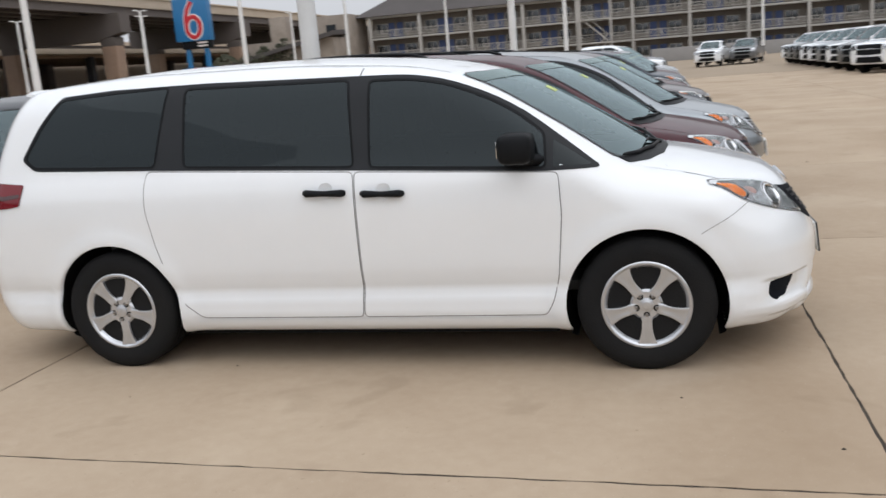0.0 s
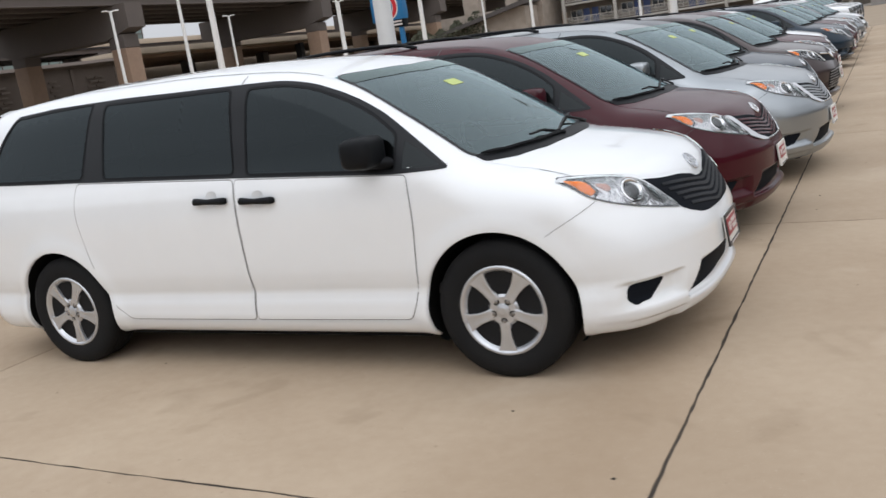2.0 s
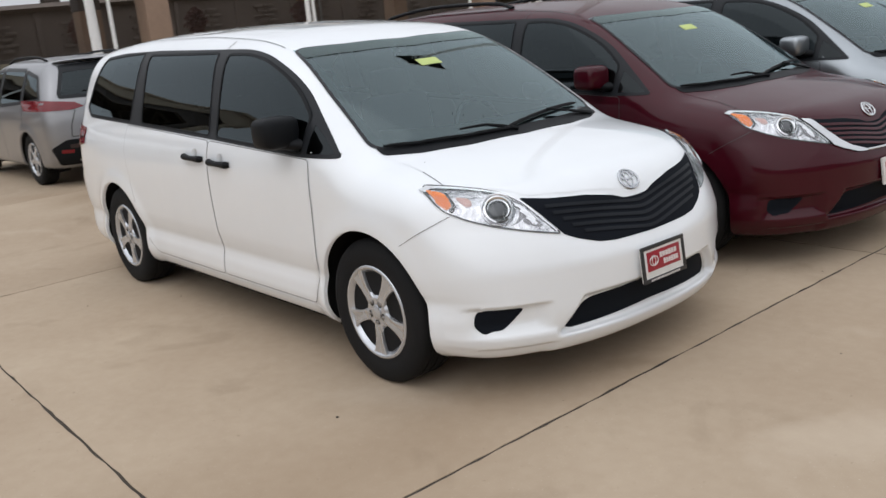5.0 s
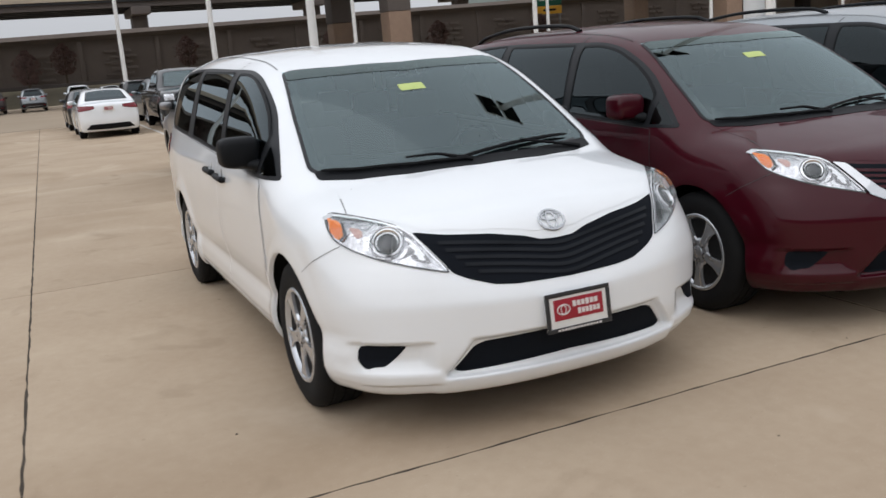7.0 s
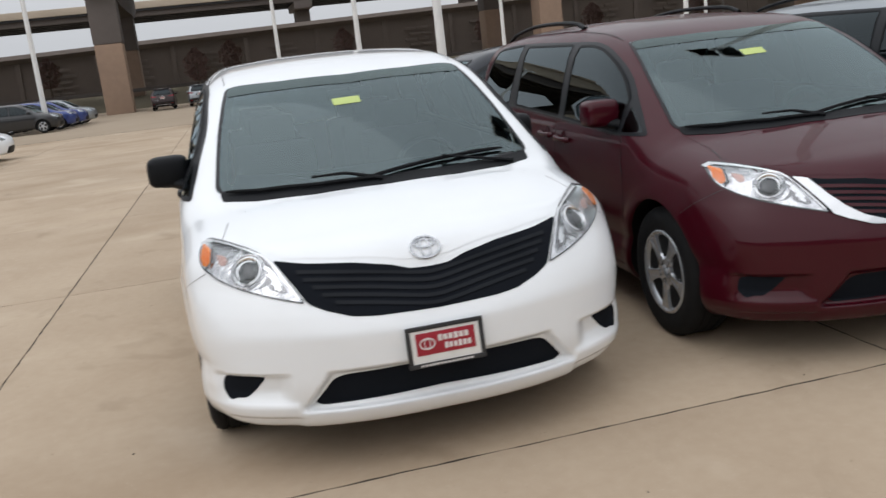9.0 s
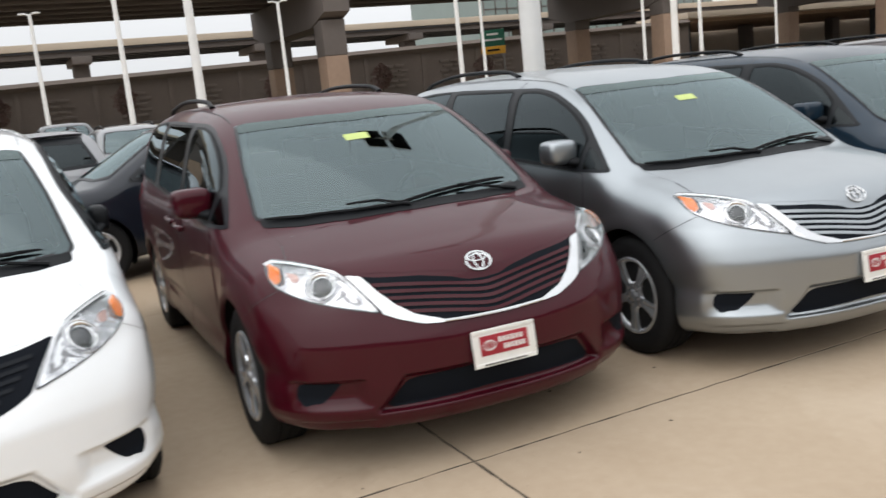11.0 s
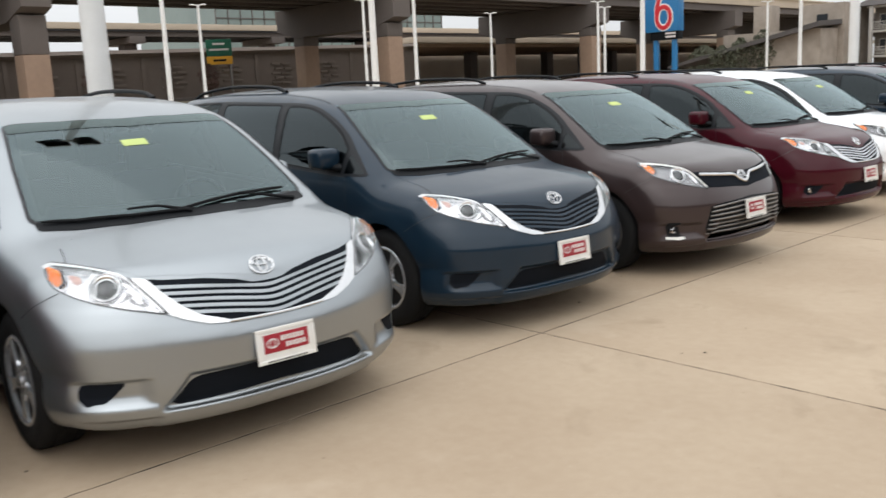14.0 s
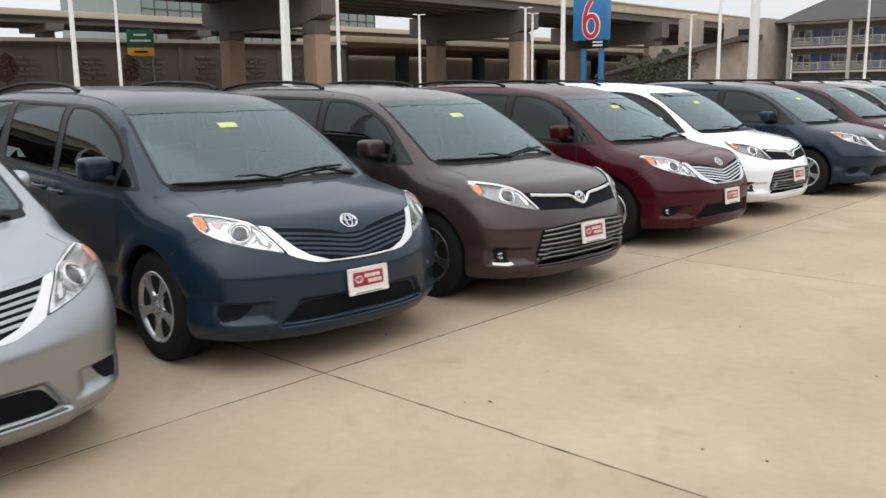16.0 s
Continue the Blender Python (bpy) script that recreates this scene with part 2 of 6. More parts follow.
# ---- mesh helpers ----
class Geo:
    """Gathers simple shapes into one mesh."""

    def __init__(self):
        self.v, self.f = [], []

    def add(self, verts, faces):
        k = len(self.v)
        self.v += [tuple(map(float, p)) for p in verts]
        self.f += [tuple(i + k for i in f) for f in faces]
        return self

    def box(self, c, s, bevel=0.0, turn=None):
        bm = bmesh.new()
        bmesh.ops.create_cube(bm, size=1.0)
        bmesh.ops.scale(bm, vec=s, verts=bm.verts)
        if bevel:
            bmesh.ops.bevel(bm, geom=bm.edges[:], offset=bevel, segments=2, affect="EDGES", profile=0.6)
        m = Matrix.Translation(c) @ (turn or Matrix())
        bm.verts.index_update()
        self.add([m @ v.co for v in bm.verts], [[v.index for v in f.verts] for f in bm.faces])
        bm.free()
        return self

    def lathe(self, profile, n=32, axis="y", c=(0, 0, 0)):
        """Rings (radius, along) turned round an axis."""
        k, rows = [], len(profile)
        for r, a in profile:
            for i in range(n):
                t = 2 * math.pi * i / n
                p = {"y": (r * math.cos(t), a, r * math.sin(t)), "z": (r * math.cos(t), r * math.sin(t), a), "x": (a, r * math.cos(t), r * math.sin(t))}[axis]
                k.append((p[0] + c[0], p[1] + c[1], p[2] + c[2]))
        f = [(j * n + i, j * n + (i + 1) % n, (j + 1) * n + (i + 1) % n, (j + 1) * n + i) for j in range(rows - 1) for i in range(n)]
        if profile[0][0] > 1e-6:
            f.append(tuple(range(n)))
        if profile[-1][0] > 1e-6:
            f.append(tuple(range((rows - 1) * n, rows * n)))
        return self.add(k, f)

    def tube(self, path, r, n=8, flat=1.0, up=(0, 0, 1)):
        """A rod along a path; r may be one radius or one for each point; flat squeezes it along up."""
        path = [Vector(p) for p in path]
        rs = r if hasattr(r, "__len__") else [r] * len(path)
        k = []
        for i, p in enumerate(path):
            d = (path[min(i + 1, len(path) - 1)] - path[max(i - 1, 0)]).normalized()
            a = d.cross(Vector(up))
            a = a.normalized() if a.length > 1e-4 else d.orthogonal().normalized()
            b = a.cross(d)
            for j in range(n):
                t = 2 * math.pi * j / n
                k.append(p + rs[i] * (math.cos(t) * a + flat * math.sin(t) * b))
        f = [(i * n + j, i * n + (j + 1) % n, (i + 1) * n + (j + 1) % n, (i + 1) * n + j) for i in range(len(path) - 1) for j in range(n)]
        f += [tuple(range(n))[::-1], tuple(range((len(path) - 1) * n, len(path) * n))]
        return self.add(k, f)

    def blob(self, c, s, e=0.7, n=20, rows=12):
        """A rounded lump: an ellipsoid squared off by e."""
        sg = lambda a: math.copysign(abs(a) ** e, a)
        k = []
        for j in range(rows + 1):
            a = -math.pi / 2 + math.pi * j / rows
            for i in range(n):
                t = 2 * math.pi * i / n
                k.append((c[0] + s[0] * sg(math.cos(a)) * sg(math.cos(t)), c[1] + s[1] * sg(math.cos(a)) * sg(math.sin(t)), c[2] + s[2] * sg(math.sin(a))))
        return self.add(k, [(j * n + i, j * n + (i + 1) % n, (j + 1) * n + (i + 1) % n, (j + 1) * n + i) for j in range(rows) for i in range(n)])

    def mesh(self, name, sharp=35):
        return mesh_of(name, self.v, self.f, sharp=sharp)


def mesh_of(name, verts, faces, normals=None, sharp=None):
    me = bpy.data.meshes.new(name)
    me.from_pydata([tuple(v) for v in verts], [], [tuple(f) for f in faces])
    me.update()
    if sharp is not None:
        bm = bmesh.new()
        bm.from_mesh(me)
        bmesh.ops.recalc_face_normals(bm, faces=bm.faces)
        bm.to_mesh(me)
        bm.free()
    me.polygons.foreach_set("use_smooth", [True] * len(me.polygons))
    if sharp is not None:
        me.set_sharp_from_angle(angle=radians(sharp))
    if normals is not None:
        me.normals_split_custom_set_from_vertices([tuple(n) for n in normals])
    return me


SHARED = {}


def shared(key, make):
    if key not in SHARED:
        SHARED[key] = make()
    return SHARED[key]


def part(name, me, mat, parent, label="", at=None):
    """One mesh object, under a thing or a part where parent is given."""
    ob = new(name, me)
    if not me.materials:
        me.materials.append(mat)
    ob.material_slots[0].link = "OBJECT"
    ob.material_slots[0].material = mat
    if parent:
        ob.parent = parent
    if at is not None:
        ob.matrix_local = at
    if label:
        ob["label"] = label
    return ob


def thing(name, label, category, at=None, group="", kind=""):
    ob = new(name)
    ob.empty_display_size = 0.2
    if at is not None:
        ob.matrix_world = at
    return tagged(ob, label, category, group, kind)


def solid(name, me, mat, label="", category="", group="", kind="", at=None):
    ob = part(name, me, mat, None, "", at)
    return tagged(ob, label, category, group, kind)


# ---- curved car skins ----
def pchip(pts):
    """A smooth curve through points (a, b), without overshoot."""
    p = np.array(sorted(pts), float)
    a, b = p[:, 0], p[:, 1]
    h = np.diff(a)
    d = np.diff(b) / h
    m = np.zeros(len(a))
    m[0], m[-1] = d[0], d[-1]
    for i in range(1, len(a) - 1):
        if d[i - 1] * d[i] > 0:
            w1, w2 = 2 * h[i] + h[i - 1], h[i] + 2 * h[i - 1]
            m[i] = (w1 + w2) / (w1 / d[i - 1] + w2 / d[i])

    def curve(x):
        x = np.clip(np.asarray(x, float), a[0], a[-1])
        i = np.clip(np.searchsorted(a, x, side="right") - 1, 0, len(h) - 1)
        t = (x - a[i]) / h[i]
        t2, t3 = t * t, t * t * t
        return ((2 * t3 - 3 * t2 + 1) * b[i] + (t3 - 2 * t2 + t) * h[i] * m[i]
                + (3 * t2 - 2 * t3) * b[i + 1] + (t3 - t2) * h[i] * m[i + 1])
    return curve


def smax(a, b, k):
    h = np.maximum(k - np.abs(a - b), 0) / k
    return np.maximum(a, b) + h * h * k / 4


def ramp(a, low, high):
    """0 at low, 1 at high, smooth between; low may lie above high."""
    t = np.clip((a - low) / (high - low), 0, 1)
    return t * t * (3 - 2 * t)


def van_relief(s, z):
    """How far the bumper steps back from its plain curve: the mouth, the corner pockets, the lip and the bevel under it."""
    edge = 0.545 - 0.75 * np.clip(z - 0.305, 0, 0.13)
    mouth = 0.040 * ramp(s, edge + 0.035, edge - 0.01) * ramp(z, 0.280, 0.300) * ramp(z, 0.462, 0.428)
    pocket = 0.034 * ramp(s, 0.59, 0.66) * ramp(s, 0.92, 0.85) * ramp(z, 0.315, 0.385) * ramp(z, 0.456, 0.440)
    lip = 0.018 * ramp(z, 0.312, 0.276) * ramp(s, 0.60, 0.57) + 0.016 * ramp(z, 0.345, 0.308) * ramp(s, 0.57, 0.60)
    bevel = 0.020 * ramp(z, 0.272, 0.256) * ramp(s, 0.56, 0.62)
    return mouth + pocket - lip + bevel


class CarShape:
    """The skin of a car as the zero of a smooth function. x ahead of the front axle, y to the left, z up."""

    def __init__(self, hood, roof, width, front, rear, glass, wheels=(), nose=(0.30, 2.7), crown=0.075, taper=(0.05, 0.06),
                 floor=0.2, flare=0.012, spine=((0.2, 0.62), (-3.3, 0.8)), arch=0.405, hub=0.345, soft=(0.16, 0.14, 0.12), ends=(-0.2, -3.0), relief=None):
        self.hood, self.roof, self.width = pchip(hood), pchip(roof), pchip(width)
        self.front, self.rear = pchip(front), pchip(rear)
        self.glass, self.wheels, self.nose, self.crown, self.taper = glass, wheels, nose, crown, taper
        self.relief = relief
        self.floor, self.flare, self.spine, self.arch, self.hub, self.soft, self.ends = floor, flare, spine, arch, hub, soft, ends

    def f(self, x, y, z):
        s = np.abs(y)
        base_x, base_z, slope, bow, bend = self.glass
        hood = self.hood(x) - self.crown * (s / 0.9) ** 2.4
        back = base_x - bow * s * s - x
        screen = base_z + slope * back - bend * back * np.abs(back)
        top = -smax(-smax(hood, screen, 0.05), -(self.roof(x) - 0.055 * (s / 0.8) ** 2.2), 0.10)
        ahead, behind = np.maximum(x - self.ends[0], 0), np.maximum(self.ends[1] - x, 0)
        wide = self.width(z) * (1 - self.taper[0] * ahead ** 2 - self.taper[1] * behind ** 2)
        for wx in self.wheels:
            r = np.sqrt((x - wx) ** 2 + (z - self.hub) ** 2)
            wide = wide + self.flare * np.exp(-((r - self.arch - 0.015) / 0.065) ** 2)
        d = smax(s - wide, z - top, self.soft[0])
        nose = self.front(z) - self.nose[0] * (s / 0.9) ** self.nose[1]
        if self.relief:
            nose = nose - self.relief(s, z)
        d = smax(d, x - nose, self.soft[1])
        d = smax(d, self.rear(z) + 0.20 * (s / 0.9) ** 3 - x, self.soft[2])
        return smax(d, self.floor - z, 0.05)

    def meet(self, o, way, far=3.0):
        """Where rays from inside leave the skin."""
        o, way = np.broadcast_arrays(np.asarray(o, float), np.asarray(way, float))
        lo, hi = np.zeros(o.shape[:-1]), np.full(o.shape[:-1], far)
        for _ in range(36):
            mid = (lo + hi) / 2
            inside = self.f(*np.moveaxis(o + way * mid[..., None], -1, 0)) < 0
            lo, hi = np.where(inside, mid, lo), np.where(inside, hi, mid)
        return o + way * lo[..., None]

    def normal(self, p):
        e = 2e-3
        x, y, z = np.moveaxis(p, -1, 0)
        g = np.stack([self.f(x + e, y, z) - self.f(x - e, y, z), self.f(x, y + e, z) - self.f(x, y - e, z),
                      self.f(x, y, z + e) - self.f(x, y, z - e)], -1)
        return g / np.maximum(np.linalg.norm(g, axis=-1, keepdims=True), 1e-9)

    def on(self, kind, u, v, side=1):
        """Points of the skin above the flat coordinates u, v: seen from the side (x, z), front or back (y, z) or top (x, y)."""
        u, v = np.asarray(u, float), np.asarray(v, float)
        n = np.zeros_like(u)
        if kind == "side":
            return self.meet(np.stack([u, n, v], -1), np.array([0, side, 0.0]))
        if kind == "front":
            return self.meet(np.stack([n - 0.4, u * side, v], -1), np.array([1.0, 0, 0]))
        if kind == "back":
            return self.meet(np.stack([n + self.ends[1] - 0.1, u * side, v], -1), np.array([-1.0, 0, 0]))
        return self.meet(np.stack([u, v * side, n + 0.62], -1), np.array([0, 0, 1.0]))


VAN = CarShape(
    hood=[(0.9, 0.70), (0.80, 0.82), (0.77, 0.87), (0.70, 0.915), (0.5, 0.975), (0.3, 1.022), (0.1, 1.058), (-0.1, 1.09), (-0.6, 1.12)],
    roof=[(0.5, 1.4), (-0.6, 1.562), (-0.95, 1.625), (-1.4, 1.683), (-2.0, 1.722), (-2.7, 1.730), (-3.3, 1.705), (-3.75, 1.665), (-4.0, 1.60)],
    width=[(0.15, 0.84), (0.22, 0.915), (0.28, 0.950), (0.33, 0.962), (0.38, 0.961), (0.43, 0.952), (0.465, 0.948), (0.51, 0.960), (0.58, 0.973), (0.7, 0.980), (0.85, 0.983), (1.0, 0.972), (1.08, 0.952),
           (1.14, 0.930), (1.3, 0.885), (1.5, 0.820), (1.62, 0.772), (1.8, 0.69)],
    front=[(0.15, 0.80), (0.22, 0.855), (0.30, 0.895), (0.42, 0.916), (0.58, 0.914), (0.66, 0.892), (0.74, 0.852), (0.80, 0.818), (0.9, 0.79), (1.1, 0.74)],
    rear=[(0.2, -4.0), (0.3, -4.07), (0.5, -4.13), (0.72, -4.13), (0.8, -4.09), (1.1, -4.03), (1.4, -3.90), (1.62, -3.78), (1.8, -3.7)],
    glass=(0.17, 0.998, 0.70, 0.28, 0.11), wheels=(0.0, -3.03), flare=0.016, relief=van_relief)


def rounded(poly, r=0.02, step=0.02, seg=4):
    """A closed outline with rounded corners, cut into short steps."""
    out, n = [], len(poly)
    P = [np.array(p, float) for p in poly]
    for i in range(n):
        a, b, c = P[i - 1], P[i], P[(i + 1) % n]
        la, lc = np.linalg.norm(a - b), np.linalg.norm(c - b)
        q = min(r, la * 0.45, lc * 0.45)
        s, e = b + (a - b) / la * q, b + (c - b) / lc * q
        out += [(1 - t) ** 2 * s + 2 * t * (1 - t) * b + t * t * e for t in np.linspace(0, 1, seg + 1)]
    full = []
    for i in range(len(out)):
        a, b = out[i], out[(i + 1) % len(out)]
        k = max(1, int(np.linalg.norm(b - a) / step))
        full += [a + (b - a) * j / k for j in range(k)]
    return np.array(full)


def mirrored(half):
    """A closed outline from one half: points (a, s) from the middle out and back to the middle."""
    return [(a, b) for a, b in half] + [(-a, b) for a, b in reversed(half) if abs(a) > 1e-6]


def inside(poly, u, v):
    x, y, hit = np.asarray(u, float), np.asarray(v, float), None
    hit = np.zeros(x.shape, bool)
    for (x0, y0), (x1, y1) in zip(poly, np.roll(poly, -1, axis=0)):
        cross = (y0 > y) != (y1 > y)
        hit ^= cross & (x < (x1 - x0) * (y - y0) / (y1 - y0 + 1e-12) + x0)
    return hit


def shrunk(loop, d):
    """An outline moved inwards by d (outwards where d is negative)."""
    a, b = np.roll(loop, 1, axis=0), np.roll(loop, -1, axis=0)
    t = b - a
    t /= np.maximum(np.linalg.norm(t, axis=1, keepdims=True), 1e-9)
    area = 0.5 * np.sum(loop[:, 0] * np.roll(loop[:, 1], -1) - np.roll(loop[:, 0], -1) * loop[:, 1])
    n = np.stack([-t[:, 1], t[:, 0]], 1) * (1 if area > 0 else -1)
    return loop + n * d


def patch(name, car, kind, loop, lift=0.003, side=1, grid=0.035, rim=0.006, holes=(), flat=False, cup=None):
    """A panel cut to an outline and laid on the skin, lifted off it, with a turned-down rim."""
    from mathutils import geometry
    lo, hi = loop.min(0), loop.max(0)
    gu, gv = np.meshgrid(np.arange(lo[0], hi[0], grid), np.arange(lo[1], hi[1], grid))
    core = shrunk(loop, grid * 0.45)
    keep = inside(core, gu, gv)
    for h in holes:
        keep &= ~inside(shrunk(h, -grid * 0.45), gu, gv)
    loops = [loop, *holes]
    pts = np.concatenate([*loops, np.stack([gu[keep], gv[keep]], 1)])
    edges, k = [], 0
    for h in loops:
        edges += [(k + i, k + (i + 1) % len(h)) for i in range(len(h))]
        k += len(h)
    vs, _, fs, *_ = geometry.delaunay_2d_cdt([Vector(p) for p in pts], edges, [], 1, 1e-5)
    uv = np.array([(p[0], p[1]) for p in vs])
    tri = np.array([f for f in fs])
    mid = uv[tri].mean(1)
    ok = inside(loop, mid[:, 0], mid[:, 1])
    for h in holes:
        ok &= ~inside(h, mid[:, 0], mid[:, 1])
    tri = tri[ok]
    skin = car.on(kind, uv[:, 0], uv[:, 1], side)
    nor = car.normal(skin)
    top = skin + nor * lift
    a, b, c = top[tri[:, 0]], top[tri[:, 1]], top[tri[:, 2]]
    flip = (np.cross(b - a, c - a) * nor[tri[:, 0]]).sum(1) < 0
    tri[flip] = tri[flip][:, ::-1]
    # rim: edges that belong to one triangle only
    count = {}
    for t in tri:
        for i in range(3):
            e = (int(t[i]), int(t[(i + 1) % 3]))
            count[e] = count.get(e, 0) + 1
    if flat:
        # side glass bends in height only
        z = skin[:, 2]
        level = np.stack([0 * z, 0 * z + side, -(car.width(z + 0.01) - car.width(z - 0.01)) / 0.02], 1)
        nor = nor + level / np.linalg.norm(level, axis=1, keepdims=True)
        nor /= np.linalg.norm(nor, axis=1, keepdims=True)
    if cup:
        # hollow behind a handle
        nor = nor + cup[2] * np.stack([cup[0] - uv[:, 0], 0 * uv[:, 0], cup[1] - uv[:, 1]], 1) / 0.05
        nor /= np.linalg.norm(nor, axis=1, keepdims=True)
    verts, normals, faces, low = list(top), list(nor), [tuple(t) for t in tri], {}
    if rim:
        for (i, j) in list(count):
            if (j, i) not in count:
                for q in (i, j):
                    if q not in low:
                        low[q] = len(verts)
                        verts.append(top[q] - nor[q] * rim)
                        normals.append(nor[q])
                faces.append((j, i, low[i], low[j]))
    return mesh_of(name, verts, faces, normals)


def ribbon(name, car, kind, line, wide, lift=0.002, side=1, closed=False, step=0.02):
    """A narrow strip along a line on the skin."""
    line = np.array(line, float)
    if not closed:
        full = [line[0]]
        for a, b in zip(line[:-1], line[1:]):
            k = max(1, int(np.linalg.norm(b - a) / step))
            full += [a + (b - a) * j / k for j in range(1, k + 1)]
        line = np.array(full)
        t = np.gradient(line, axis=0)
    else:
        t = np.roll(line, -1, axis=0) - np.roll(line, 1, axis=0)
    t /= np.maximum(np.linalg.norm(t, axis=1, keepdims=True), 1e-9)
    n = np.stack([-t[:, 1], t[:, 0]], 1) * wide / 2
    uv = np.concatenate([line + n, line - n])
    skin = car.on(kind, uv[:, 0], uv[:, 1], side)
    nor = car.normal(skin)
    k = len(line)
    m = k if closed else k - 1
    faces = []
    p = skin + nor * lift
    for i in range(m):
        j = (i + 1) % k
        f = (i, j, k + j, k + i)
        if np.cross(p[j] - p[i], p[k + j] - p[i]) @ nor[i] < 0:
            f = f[::-1]
        faces.append(f)
    return mesh_of(name, p, faces, nor)


def skin_mesh(name, car, cuts, straight=110, fan=34, rows=92, low=-48, under=30, nose=34):
    """The whole skin as one mesh, open at the wheels and behind the glass. cuts: (kind, outline)."""
    (fx, fz), (bx, bz) = car.spine
    cols = []
    for i in range(straight):
        a = i / straight
        cols.append((bx + (fx - bx) * a, bz + (fz - bz) * a, -90.0))
    for i in range(nose * 2):
        cols.append((fx, fz, -90 + 180 * i / (nose * 2)))
    for i in range(straight):
        a = i / straight
        cols.append((fx + (bx - fx) * a, fz + (bz - fz) * a, 90.0))
    for i in range(fan * 2):
        cols.append((bx, bz, 90 + 180 * i / (fan * 2)))
    cols = np.array(cols)
    el = np.radians(np.concatenate([np.linspace(low, 0, under, endpoint=False), np.linspace(0, 89.3, rows - under - 1), [89.995]]))
    az = np.radians(cols[:, 2])
    way = np.stack([np.cos(az)[:, None] * np.cos(el), np.sin(az)[:, None] * np.cos(el), np.broadcast_to(np.sin(el), (len(az), rows))], -1)
    o = np.stack([cols[:, 0], 0 * az, cols[:, 1]], -1)[:, None, :] + 0 * way
    p = car.meet(o, way).reshape(-1, 3)
    nor = car.normal(p)
    n = len(cols)
    fi = []
    for i in range(n):
        j = (i + 1) % n
        for k in range(rows - 1):
            fi.append((i * rows + k, j * rows + k, j * rows + k + 1, i * rows + k + 1))
    fi = np.array(fi)
    mid = p[fi].mean(1)
    keep = np.ones(len(fi), bool)
    for wx in car.wheels:
        r = np.sqrt((p[fi][:, :, 0] - wx) ** 2 + (p[fi][:, :, 2] - car.hub) ** 2).min(1)
        keep &= ~((r < car.arch + 0.006) & (np.abs(mid[:, 1]) > 0.5))
    for kind, loop in cuts:
        if kind == "side":
            keep &= ~(inside(loop, mid[:, 0], mid[:, 2]) & (np.abs(mid[:, 1]) > 0.5))
        elif kind == "top":
            keep &= ~(inside(loop, mid[:, 0], mid[:, 1]) & (mid[:, 2] > 0.9))
        elif kind == "front":
            keep &= ~(inside(loop, mid[:, 1], mid[:, 2]) & (mid[:, 0] > 0.4))
        elif kind == "back":
            keep &= ~(inside(loop, mid[:, 1], mid[:, 2]) & (mid[:, 0] < car.ends[1]))
    return mesh_of(name, p, fi[keep], nor)


